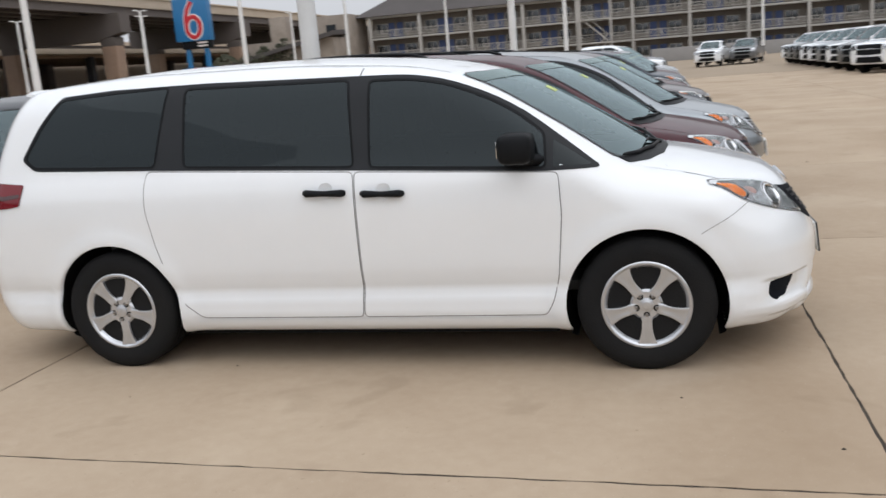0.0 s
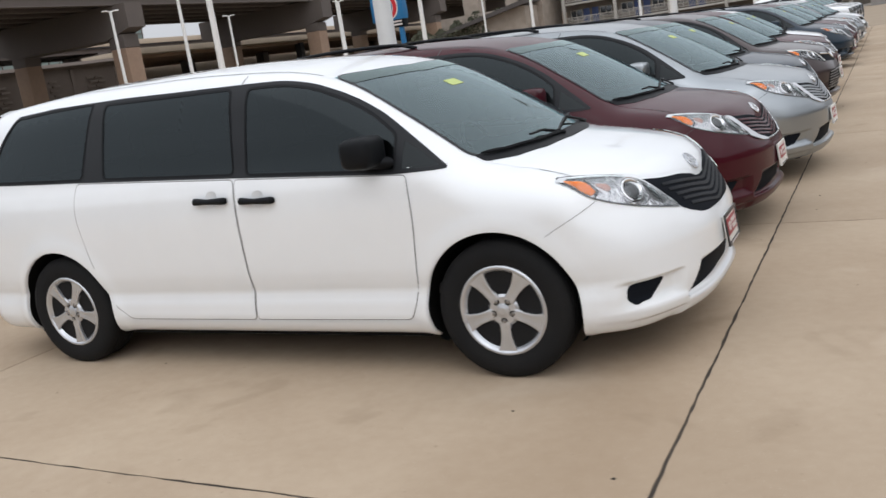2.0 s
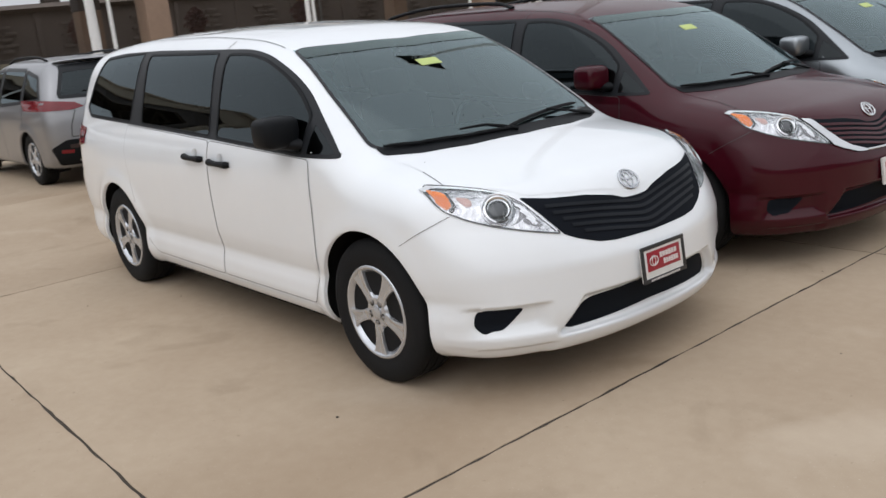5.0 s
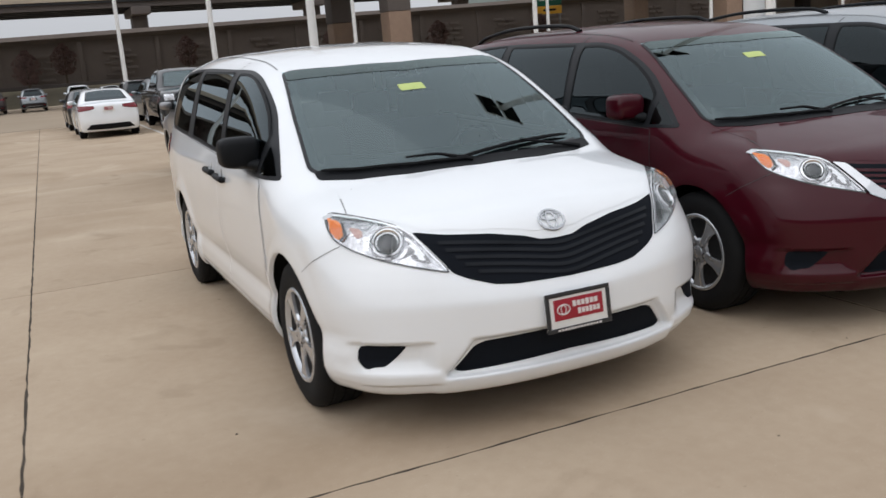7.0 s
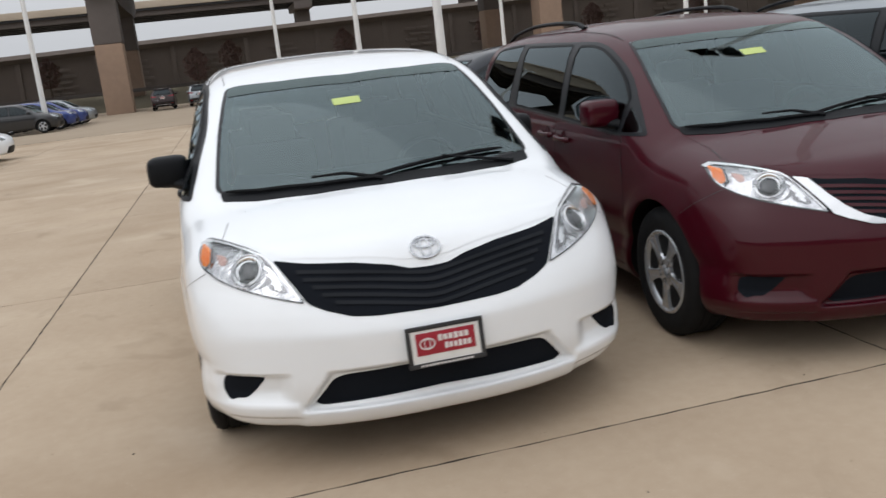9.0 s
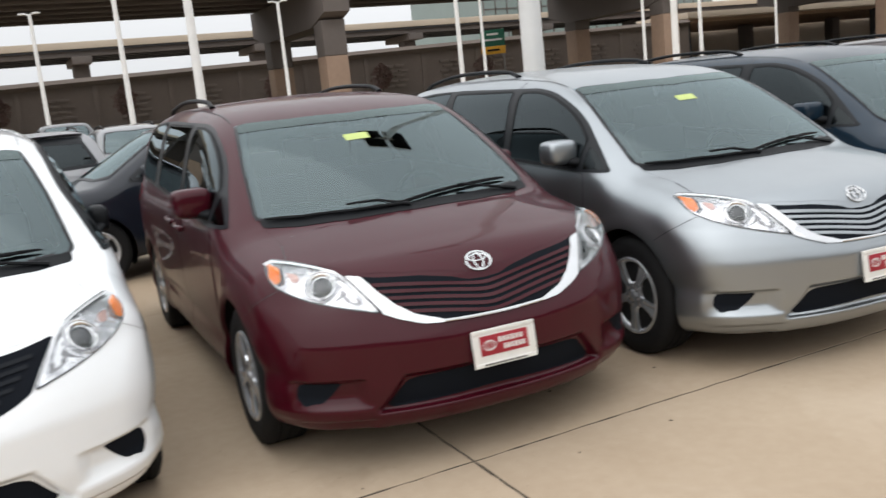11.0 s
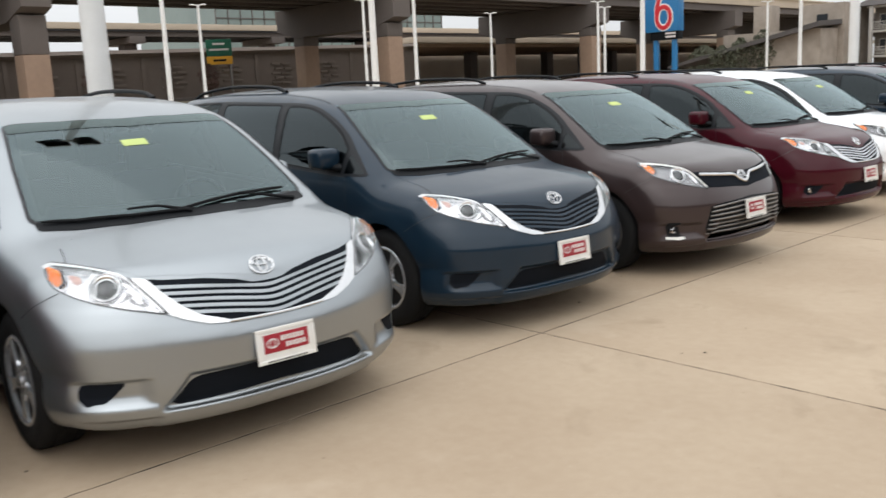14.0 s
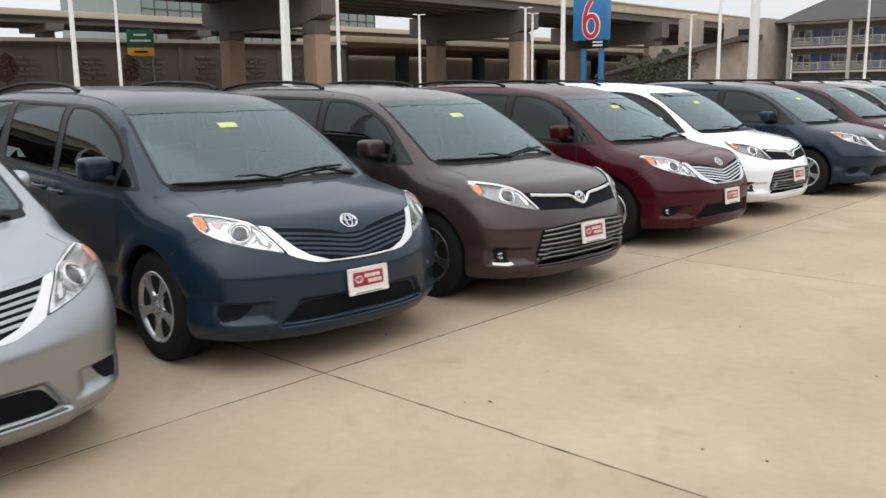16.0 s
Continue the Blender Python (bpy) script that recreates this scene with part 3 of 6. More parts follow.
# ---- wheels ----
def wheel_parts(radius, rim, wide):
    """Meshes of one wheel whose outer face looks along +y, its middle at the origin."""
    w = wide / 2
    tyre = Geo().lathe([(rim, -w * 0.9), (rim + 0.02, -w), (radius - 0.05, -w * 1.04), (radius - 0.012, -w * 0.9), (radius, -w * 0.7), (radius, -w * 0.5), (radius - 0.007, -w * 0.47), (radius - 0.007, -w * 0.40), (radius, -w * 0.37),
                        (radius, -w * 0.05), (radius - 0.007, -w * 0.03), (radius - 0.007, w * 0.03), (radius, w * 0.05), (radius, w * 0.37), (radius - 0.007, w * 0.40), (radius - 0.007, w * 0.47), (radius, w * 0.5), (radius, w * 0.7),
                        (radius - 0.012, w * 0.9), (radius - 0.05, w * 1.04), (rim + 0.03, w * 1.0), (rim + 0.004, w * 0.93), (rim - 0.004, w * 0.80)], 48)
    barrel = Geo().lathe([(rim - 0.002, w * 0.88), (rim + 0.003, w * 0.94), (rim - 0.002, w * 0.985), (rim - 0.008, w * 0.99), (rim - 0.015, w * 0.965), (rim - 0.022, w * 0.87), (rim - 0.030, w * 0.80), (rim - 0.033, w * 0.72)], 56)
    well = Geo().lathe([(rim - 0.032, w * 0.73), (rim - 0.036, w * 0.40), (rim - 0.042, -w * 0.5)], 48)
    well.f = [f for f in well.f if len(f) == 4]
    barrel.f = [f for f in barrel.f if len(f) == 4]
    spoke = Geo()
    k, f, nr, nw = [], [], 14, 9
    size = rim / 0.226
    half = pchip([(0.050, 0.030), (0.068, 0.030), (0.095, 0.026), (0.125, 0.027), (0.155, 0.032), (0.185, 0.042), (0.205, 0.053), (0.219, 0.066)])
    face = pchip([(0.050, 0.895), (0.070, 0.915), (0.095, 0.945), (0.14, 0.955), (0.19, 0.960), (0.219, 0.972)])
    for i in range(nr):
        r = 0.050 + 0.169 * i / (nr - 1)
        for j in range(nw):
            q = (-1, -0.99, -0.84, -0.45, 0, 0.45, 0.84, 0.99, 1)[j]
            y = w * float(face(r)) - 0.007 * (1 - q * q) * (r > 0.08) - 0.004 * (abs(q) > 0.9) - 0.036 * (abs(q) > 0.995)
            k.append((q * float(half(r)) * size, y, -r * size))
    for i in range(nr - 1):
        for j in range(nw - 1):
            f.append((i * nw + j, (i + 1) * nw + j, (i + 1) * nw + j + 1, i * nw + j + 1))
    spoke.add(k, f)
    hub = Geo().lathe([(0.0, w * 0.965), (0.033, w * 0.96), (0.036, w * 0.945), (0.037, w * 0.90), (0.070, w * 0.895), (0.082, w * 0.80), (0.06, w * 0.6)], 32)
    hole = Geo().lathe([(0.0, w * 0.902), (0.0155, w * 0.902), (0.0165, w * 0.906), (0.0165, w * 0.85)], 14)
    nut = Geo().lathe([(0.0, w * 0.945), (0.0075, w * 0.943), (0.0105, w * 0.92), (0.0105, w * 0.86)], 6)
    badge = Geo().lathe([(0.0, w * 0.985), (0.016, w * 0.983), (0.022, w * 0.975), (0.026, w * 0.955)], 20)
    disc = Geo().lathe([(0.06, w * 0.30), (0.078, w * 0.42), (0.080, w * 0.30), (0.150, w * 0.30), (0.152, w * 0.12), (0.06, w * 0.12)], 32)
    lean = Matrix.Rotation(radians(28), 4, "Y")
    grip = Geo().box((-0.118, w * 0.38, 0.055), (0.062, 0.05, 0.135), 0.014, lean).box((-0.120, w * 0.55, 0.050), (0.040, 0.02, 0.050), 0.008, lean)
    back = Geo().lathe([(0.0, -w * 0.1), (rim - 0.03, -w * 0.1), (rim - 0.03, -w * 0.3), (0.0, -w * 0.3)], 24)
    return {"tyre": tyre.mesh("tyre", 40), "barrel": barrel.mesh("rim", 50), "spoke": spoke.mesh("spoke", 60), "hub": hub.mesh("hub", 40),
            "nut": nut.mesh("lug_nut"), "hole": hole.mesh("lug_hole"), "well": well.mesh("barrel", 50), "badge": badge.mesh("hub_cap"), "disc": disc.mesh("brake_disc"), "grip": grip.mesh("brake_caliper"), "back": back.mesh("back_plate")}


def add_wheel(owner, x, y, z, side, key="van", radius=0.352, rim=0.226, wide=0.235, spokes=5, turn=0.0, alloy=None, full=True):
    g = shared("wheel_" + key, lambda: wheel_parts(radius, rim, wide))
    m = Matrix.Translation((x, y * side, z)) @ Matrix.Rotation(0 if side > 0 else math.pi, 4, "Z")
    wheel = part("wheel", g["barrel"], alloy or ALLOY, owner, at=m)
    part("tyre", g["tyre"], RUBBER, wheel)
    spin = Matrix.Rotation(turn, 4, "Y")
    for i in range(spokes):
        part("spoke", g["spoke"], alloy or ALLOY, wheel, at=spin @ Matrix.Rotation(2 * math.pi * i / spokes, 4, "Y"))
    part("hub", g["hub"], alloy or ALLOY, wheel)
    part("barrel", g["well"], BARREL, wheel)
    if full:
        part("hub_cap", g["badge"], ALLOY, wheel)
        part("brake_disc", g["disc"], STEEL, wheel)
        part("brake_caliper", g["grip"], CAST, wheel)
        for i in range(5):
            a = turn + 2 * math.pi * i / 5
            part("lug_hole", g["hole"], WELL, wheel, at=Matrix.Translation((0.053 * math.sin(a), 0, -0.053 * math.cos(a))))
            part("lug_nut", g["nut"], STEEL, wheel, at=Matrix.Translation((0.053 * math.sin(a), 0, -0.053 * math.cos(a))))
    part("back_plate", g["back"], WELL, wheel)
    return wheel


def wheel_well(car, wx, side):
    """The liner of a wheel opening, from the skin inwards."""
    g = Geo()
    n = 28
    a = np.radians(np.linspace(-32, 212, n))
    r = car.arch + 0.014
    x, z = wx + r * np.cos(a), np.maximum(car.hub + r * np.sin(a), 0.17)
    out = car.on("side", x, np.maximum(z, car.floor + 0.015), side)
    k = [(p[0], p[1] - side * 0.016, q) for p, q in zip(out, z)] + [(p[0], p[1] - side * 0.04, q) for p, q in zip(out, z)]
    k += [(wx + (u - wx) * 1.02, side * 0.55, q) for u, q in zip(x, z)]
    f = [(r * n + i, r * n + i + 1, (r + 1) * n + i + 1, (r + 1) * n + i) for r in range(2) for i in range(n - 1)]
    f.append(tuple(2 * n + i for i in range(n)))
    g.add(k, f)
    return g.mesh("wheel_well", 50)


def arch_lip(car, wx, side):
    """The rolled edge of a wheel opening."""
    low = math.degrees(math.asin((car.floor + 0.012 - car.hub) / car.arch))
    a = np.radians(np.linspace(low, 180 - low, 56))
    rows, normals, flat = [], [], []
    for r, lift in ((0.0, 0.002), (0.004, 0.006), (0.03, 0.005), (0.075, 0.0004)):
        x, z = wx + (car.arch + r) * np.cos(a), np.maximum(car.hub + (car.arch + r) * np.sin(a), car.floor + 0.008)
        p = car.on("side", x, z, side)
        n = car.normal(p)
        rows.append(p + n * lift)
        normals.append(n)
    rows.insert(0, rows[0] - np.array([0, side * 0.020, 0]))
    normals.insert(0, normals[0])
    n = len(a)
    f = []
    for k in range(len(rows) - 1):
        for i in range(n - 1):
            q = (k * n + i, k * n + i + 1, (k + 1) * n + i + 1, (k + 1) * n + i)
            f.append(q if side > 0 else q[::-1])
    return mesh_of("arch_lip", np.concatenate(rows), f, np.concatenate(normals))


# ---- the minivan ----
def arc(points, n=18):
    """A smooth run through points, in steps along the first coordinate."""
    curve = pchip(points)
    return [(float(x), float(curve(x))) for x in np.linspace(points[0][0], points[-1][0], n)]


W_QUARTER = rounded([(-3.50, 1.212), (-3.565, 1.262), (-3.46, 1.43), (-3.335, 1.588), (-3.0, 1.604), (-2.63, 1.612), (-2.70, 1.182)], 0.03)
W_SLIDE = rounded([(-2.51, 1.174), (-2.515, 1.595), (-1.54, 1.575), (-1.505, 1.128)], 0.03)
W_FRONT = rounded([(-1.41, 1.122), *arc([(-1.415, 1.564), (-1.25, 1.560), (-1.08, 1.537), (-0.83, 1.455), (-0.63, 1.350), (-0.485, 1.240)]), (-0.475, 1.076)], 0.03)
W_CORNER = rounded([(-0.440, 1.072), (-0.440, 1.215), (-0.36, 1.165), (-0.245, 1.085), (-0.245, 1.074)], 0.012)
BAND = rounded([(-3.50, 1.192), (-3.592, 1.258), (-3.48, 1.44), (-3.345, 1.607), (-3.0, 1.624), (-2.4, 1.622), *arc([(-1.5, 1.596), (-1.24, 1.586), (-1.06, 1.558), (-0.81, 1.474), (-0.60, 1.364), (-0.42, 1.235), (-0.195, 1.060)]),
                (-0.5, 1.058), (-1.5, 1.108), (-2.7, 1.162)], 0.03)
SCREEN_LOOP = rounded([(0.10, 0.0), (0.075, 0.3), (0.0, 0.56), (-0.09, 0.74), (-0.15, 0.785), (-0.5, 0.735), (-0.915, 0.655), (-0.935, 0.60), (-0.86, 0.36), (-0.815, 0.0),
                       (-0.86, -0.36), (-0.935, -0.60), (-0.915, -0.655), (-0.5, -0.735), (-0.15, -0.785), (-0.09, -0.74), (0.0, -0.56), (0.075, -0.3)], 0.03, 0.03)
BACK_LOOP = rounded(mirrored([(0.0, 1.58), (0.55, 1.56), (0.66, 1.30), (0.70, 1.16), (0.0, 1.14)]), 0.05)
DOOR_FRONT = rounded([(-0.412, 1.050), (-0.402, 0.84), (-0.43, 0.52), (-0.462, 0.385), (-0.505, 0.305), (-1.508, 0.303), (-1.494, 0.5), (-1.494, 0.94), (-1.498, 1.100)], 0.03)
DOOR_SLIDE = rounded([(-1.506, 1.100), (-1.502, 0.94), (-1.502, 0.5), (-1.516, 0.303), (-2.49, 0.305), (-2.588, 0.386), (-2.662, 0.56), (-2.722, 0.74), (-2.762, 0.95), (-2.760, 1.08), (-2.742, 1.158)], 0.03)
HOOD = rounded([(0.775, 0.0), (0.772, 0.10), (0.755, 0.20), (0.725, 0.37), (0.66, 0.56), (0.48, 0.715), (0.385, 0.785), (0.20, 0.745), (0.02, 0.745), (-0.07, 0.765),
                (0.03, 0.60), (0.105, 0.35), (0.13, 0.0), (0.105, -0.35), (0.03, -0.60), (-0.07, -0.765), (0.02, -0.745), (0.20, -0.745), (0.385, -0.785), (0.48, -0.715),
                (0.66, -0.56), (0.725, -0.37), (0.755, -0.20), (0.772, -0.10)], 0.02, 0.025)
LAMP = rounded([(0.838, 0.958), (0.765, 0.946), (0.70, 0.930), (0.645, 0.910), (0.612, 0.882), (0.548, 0.790), (0.505, 0.722), (0.65, 0.757), (0.753, 0.788), (0.83, 0.824), (0.878, 0.860), (0.888, 0.895), (0.880, 0.928)], 0.02, 0.012)
GRILLE = rounded(mirrored([(0.0, 0.792), (0.08, 0.796), (0.15, 0.820), (0.30, 0.848), (0.48, 0.864), (0.605, 0.884), (0.541, 0.79), (0.498, 0.720), (0.44, 0.692), (0.34, 0.660), (0.25, 0.650), (0.0, 0.643)]), 0.015)
AMBER_LOOP = rounded([(0.862, 0.940), (0.834, 0.926), (0.846, 0.880), (0.868, 0.866), (0.880, 0.896)], 0.008, 0.010)
INTAKE = rounded(mirrored([(0.0, 0.440), (0.40, 0.432), (0.450, 0.416), (0.535, 0.312), (0.50, 0.298), (0.0, 0.308)]), 0.02)
FOG = rounded([(0.872, 0.372), (0.868, 0.418), (0.848, 0.446), (0.700, 0.437), (0.752, 0.376), (0.787, 0.350), (0.822, 0.350), (0.850, 0.336)], 0.015, 0.012)
BUMPER = rounded(mirrored([(0.0, 0.505), (0.60, 0.505), (0.855, 0.500), (0.862, 0.40), (0.862, 0.236), (0.60, 0.228), (0.0, 0.228)]), 0.015, 0.012)
TAIL = rounded([(-3.575, 1.118), (-3.61, 0.998), (-3.70, 0.985), (-4.0, 0.975), (-3.97, 1.15)], 0.015)


def slat_line(car, z_mid, z_end, half, lift=0.012, n=17):
    y = np.linspace(-half, half, n)
    z = z_mid + (z_end - z_mid) * np.abs(y / half) ** 1.7
    p = car.on("front", y, z)
    return p + car.normal(p) * lift


def grille_line(car, drop):
    """A slat that runs under the upper edge of the grille, from wing to wing."""
    top = lambda y: 0.789 + 0.22 * (np.sqrt(y * y + 0.0036) - 0.06) - 0.14 * y * y
    low = lambda y: np.interp(y, [0, 0.250, 0.368, 0.436, 0.490, 0.538], [0.650, 0.658, 0.698, 0.745, 0.80, 0.86])
    ys = np.linspace(0, 0.53, 107)
    half = ys[np.argmax(top(ys) - drop < low(ys))]
    y = np.linspace(-half, half, 41)
    z = top(np.abs(y)) - drop
    loop = np.concatenate([np.stack([y, z + 0.0066], 1), np.stack([y, z - 0.0066], 1)[::-1]])
    return patch("slat", car, "front", loop, 0.008, grid=0.05, rim=0.008)


def van_windscreen():
    """The curved screen as an even grid between its lower and upper edge."""
    foot = pchip([(0, 0.10), (0.3, 0.075), (0.56, 0.0), (0.74, -0.09), (0.785, -0.15)])
    head = pchip([(0, -0.815), (0.36, -0.86), (0.60, -0.93), (0.655, -0.935)])
    s, t = np.meshgrid(np.linspace(-1, 1, 91), np.linspace(0, 1, 57))
    y0, y1 = 0.780 * s, 0.650 * s
    y = y0 + (y1 - y0) * t
    x = foot(np.abs(y0)) * (1 - t) + head(np.abs(y1)) * t
    p = VAN.on("top", x.ravel(), y.ravel())
    n = VAN.normal(p)
    faces = [(r * 91 + c, r * 91 + c + 1, (r + 1) * 91 + c + 1, (r + 1) * 91 + c) for r in range(56) for c in range(90)]
    return mesh_of("windscreen", p + n * 0.002, faces, n)


def van_body():
    cuts = [("side", shrunk(BAND, 0.02)), ("top", shrunk(SCREEN_LOOP, 0.02)), ("back", shrunk(BACK_LOOP, 0.02)), ("front", shrunk(BUMPER, 0.022))]
    return skin_mesh("body", VAN, cuts, 110, 28, 108, under=48, nose=60)


def emblem_mesh(car, y0, z0, a=0.068, b=0.046):
    """An oval ring with a small oval inside, lying on the nose."""
    t = np.linspace(0, 2 * np.pi, 25)
    g = Geo()
    for ra, rb, dz, r in ((a, b, 0, 0.0055), (a * 0.36, b * 0.85, 0, 0.004), (a * 0.72, b * 0.36, 0.014, 0.004)):
        p = car.on("front", y0 + ra * np.cos(t), z0 + dz + rb * np.sin(t))
        g.tube(p + car.normal(p) * 0.006, r, 6)
    return g.mesh("emblem")


def plate_on(owner, x, z, tilt=-6, facing=0, frame_mat=None):
    """A dealer's card in a pale frame: a red field and rows of print that cannot be read."""
    m = Matrix.Translation((x, 0, z)) @ Matrix.Rotation(radians(facing), 4, "Z") @ Matrix.Rotation(radians(tilt), 4, "Y")
    base = part("number_plate_holder", shared("plate", lambda: Geo().box((0, 0, 0), (0.012, 0.31, 0.16), 0.004).mesh("plate")), PLATEWHITE, owner, at=m)
    rim = Geo()
    for s in (-1, 1):
        rim.box((0.006, 0, s * 0.074), (0.010, 0.316, 0.018), 0.003).box((0.006, s * 0.149, 0), (0.010, 0.018, 0.13), 0.003)
    part("frame", shared("plate_frame", lambda: rim.mesh("frame")), frame_mat or PLATEWHITE, base)
    part("red_field", shared("plate_field", lambda: Geo().box((0.0075, 0, 0.010), (0.003, 0.240, 0.088), 0.001).mesh("field")), PLATERED, base)
    bars = Geo()
    for zc, y0, wide in ((0.027, -0.032, 0.128), (-0.007, -0.008, 0.112)):
        for i in range(6):
            bars.box((0.0098, y0 + wide * (i + 0.5) / 6, zc), (0.002, wide / 6 - 0.005, 0.022 if i % 3 else 0.025))
    ring = [(0.0096, -0.075 + 0.030 * math.cos(a), 0.010 + 0.021 * math.sin(a)) for a in np.linspace(0, 2 * math.pi, 21)]
    bars.tube(ring, 0.0032, 6).tube([(p[0], -0.075 + (p[1] + 0.075) * 0.4, 0.010 + (p[2] - 0.010) * 0.9) for p in ring], 0.0024, 6)
    foot = Geo()
    for i in range(14):
        foot.box((0.0118, -0.105 + 0.0155 * i, -0.074), (0.002, 0.010, 0.008))
    part("frame_print", shared("plate_foot", lambda: foot.mesh("frame_print")), PLATEGREY if frame_mat is FRAMEGREY else FRAMEGREY, base)
    part("print", shared("plate_print", lambda: bars.mesh("print")), PLATEGREY, base)
    return base


def van(trim, coat, at, label, rails=True, fog_lamp=False, group="row of parked minivans"):
    """A minivan. trim: 'plain' (black grille and mirrors), 'chrome' (bright grille wings) or 'late' (wide lower grille)."""
    v = thing("minivan", label, "minivan", at, group)
    plain, late = trim == "plain", trim == "late"
    seam = PALESEAM if coat is WHITE else SEAM
    body = part("body", shared("van_body", van_body), coat, v)
    for wx in VAN.wheels:
        for s in (-1, 1):
            part("wheel_well", shared(("van_well", wx, s), lambda: wheel_well(VAN, wx, s)), WELL, body)
            part("arch_lip", shared(("van_lip", wx, s), lambda: arch_lip(VAN, wx, s)), coat, body)
    part("bumper", shared("van_bumper", lambda: patch("bumper", VAN, "front", BUMPER, 0.0008, grid=0.0125, rim=0.010, holes=[shrunk(INTAKE, 0.004)])), coat, v)
    part("underbody", shared("van_under", lambda: Geo().box((-1.5, 0, 0.24), (2.1, 1.72, 0.10), 0.03).box((-1.72, 0, 0.21), (4.5, 1.1, 0.10), 0.03).box((-1.55, 0, 0.205), (2.2, 1.74, 0.05), 0.02).box((0.36, 0, 0.205), (0.66, 1.15, 0.05), 0.015).mesh("underbody")), WELL, v)
    part("hood", shared("van_hood", lambda: patch("hood", VAN, "top", HOOD, 0.0018, rim=0.008)), coat, v)
    part("windscreen", shared("van_screen", van_windscreen), SCREEN, v, "curved grey-green windscreen")
    part("windscreen_frit", shared("van_frit_band", lambda: ribbon("frit", VAN, "top", shrunk(SCREEN_LOOP, 0.030), 0.060, 0.0011, closed=True)), GLOSSBLACK, v)
    part("windscreen_border", shared("van_frit", lambda: ribbon("border", VAN, "top", shrunk(SCREEN_LOOP, 0.008), 0.018, 0.004, closed=True)), GLOSSBLACK, v)
    # Darker, less mirroring strip stands in for a dark reflection at the screen's head.
    part("head_reflection", shared("van_head_reflection", lambda: patch("head_reflection", VAN, "top", rounded([(-0.700, 0.0), (-0.745, 0.36), (-0.815, 0.655), (-0.905, 0.645), (-0.925, 0.60), (-0.855, 0.36), (-0.812, 0.0), (-0.855, -0.36), (-0.925, -0.60), (-0.905, -0.645), (-0.815, -0.655), (-0.745, -0.36)], 0.02), 0.0045, grid=0.03, rim=0)), DIMGLASS, v, "dark strip painted as a reflection along the head of the screen")
    yy = np.linspace(-0.70, 0.70, 29)
    foot = pchip([(0, 0.10), (0.3, 0.075), (0.56, 0.0), (0.74, -0.09), (0.785, -0.15)])
    part("windscreen_lower_band", shared("van_low_band", lambda: ribbon("band", VAN, "top", np.stack([foot(np.abs(yy)) - 0.095, yy], 1), 0.10, -0.005)), TRIM, v)
    part("cowl", shared("van_cowl", lambda: patch("cowl", VAN, "top", rounded([(0.135, 0), (0.11, 0.35), (0.035, 0.6), (-0.06, 0.76), (-0.125, 0.765), (-0.03, 0.55), (0.035, 0.3), (0.055, 0),
                                                                                (0.035, -0.3), (-0.03, -0.55), (-0.125, -0.765), (-0.06, -0.76), (0.035, -0.6), (0.11, -0.35)], 0.02), 0.005)), TRIM, v)
    part("sticker", shared("van_sticker", lambda: patch("sticker", VAN, "top", rounded([(-0.56, 0.02), (-0.56, -0.125), (-0.500, -0.125), (-0.500, 0.02)], 0.004), 0.004, rim=0)), STICKER, v, "small yellow-green sticker")
    part("rear_window", shared("van_back", lambda: patch("rear_window", VAN, "back", BACK_LOOP, 0.003, rim=0)), PRIVACY, v)
    part("rear_window_border", shared("van_back_b", lambda: ribbon("border", VAN, "back", shrunk(BACK_LOOP, 0.01), 0.05, 0.005, closed=True)), GLOSSBLACK, v)
    for s in (-1, 1):
        part("window_surround", shared(("van_band", s), lambda: patch("surround", VAN, "side", BAND, 0.003, s, holes=[shrunk(h, 0.004) for h in (W_QUARTER, W_SLIDE, W_FRONT, W_CORNER)], flat=True)), GLOSSBLACK, v)
        for nm, loop in (("quarter_window", W_QUARTER), ("sliding_door_window", W_SLIDE), ("front_door_window", W_FRONT), ("corner_window", W_CORNER)):
            small = nm == "corner_window"
            side_pane = part(nm, shared(("van", nm, s), lambda: patch(nm, VAN, "side", loop, 0.0015, s, grid=0.06, rim=0, flat=True)), BLIND if small else PRIVACY, v)
            if small:
                continue
            part("gasket", shared(("van_gasket", nm, s), lambda: ribbon("gasket", VAN, "side", shrunk(loop, -0.003), 0.011, 0.0055, s, True)), TRIM, side_pane, "black rubber gasket")
        for nm, loop, hx in (("front_door", DOOR_FRONT, -1.34), ("sliding_door", DOOR_SLIDE, -1.665)):
            door = part(nm, shared(("van", nm, s), lambda: patch(nm, VAN, "side", shrunk(loop, 0.003), 0.0045, s, rim=0.008)), coat, v)
            part("door_gap", shared(("van_gap", nm, s), lambda: ribbon("gap", VAN, "side", loop, 0.0048, 0.003, s, True)), seam, door)
            hz = 0.984 if nm == "front_door" else 0.999
            y = float(VAN.on("side", [hx], [hz], s)[0, 1])
            part("door_handle", shared(("van_handle", nm, s), lambda: Geo().tube([(hx - 0.115, y + s * 0.006, hz + 0.004), (hx - 0.10, y + s * 0.022, hz + 0.003), (hx, y + s * 0.034, hz), (hx + 0.10, y + s * 0.022, hz - 0.003),
                                                                                  (hx + 0.115, y + s * 0.006, hz - 0.004)], [0.014, 0.0205, 0.0145, 0.0205, 0.014], 10, 1.0).mesh("handle")), TRIM if plain else coat, door)
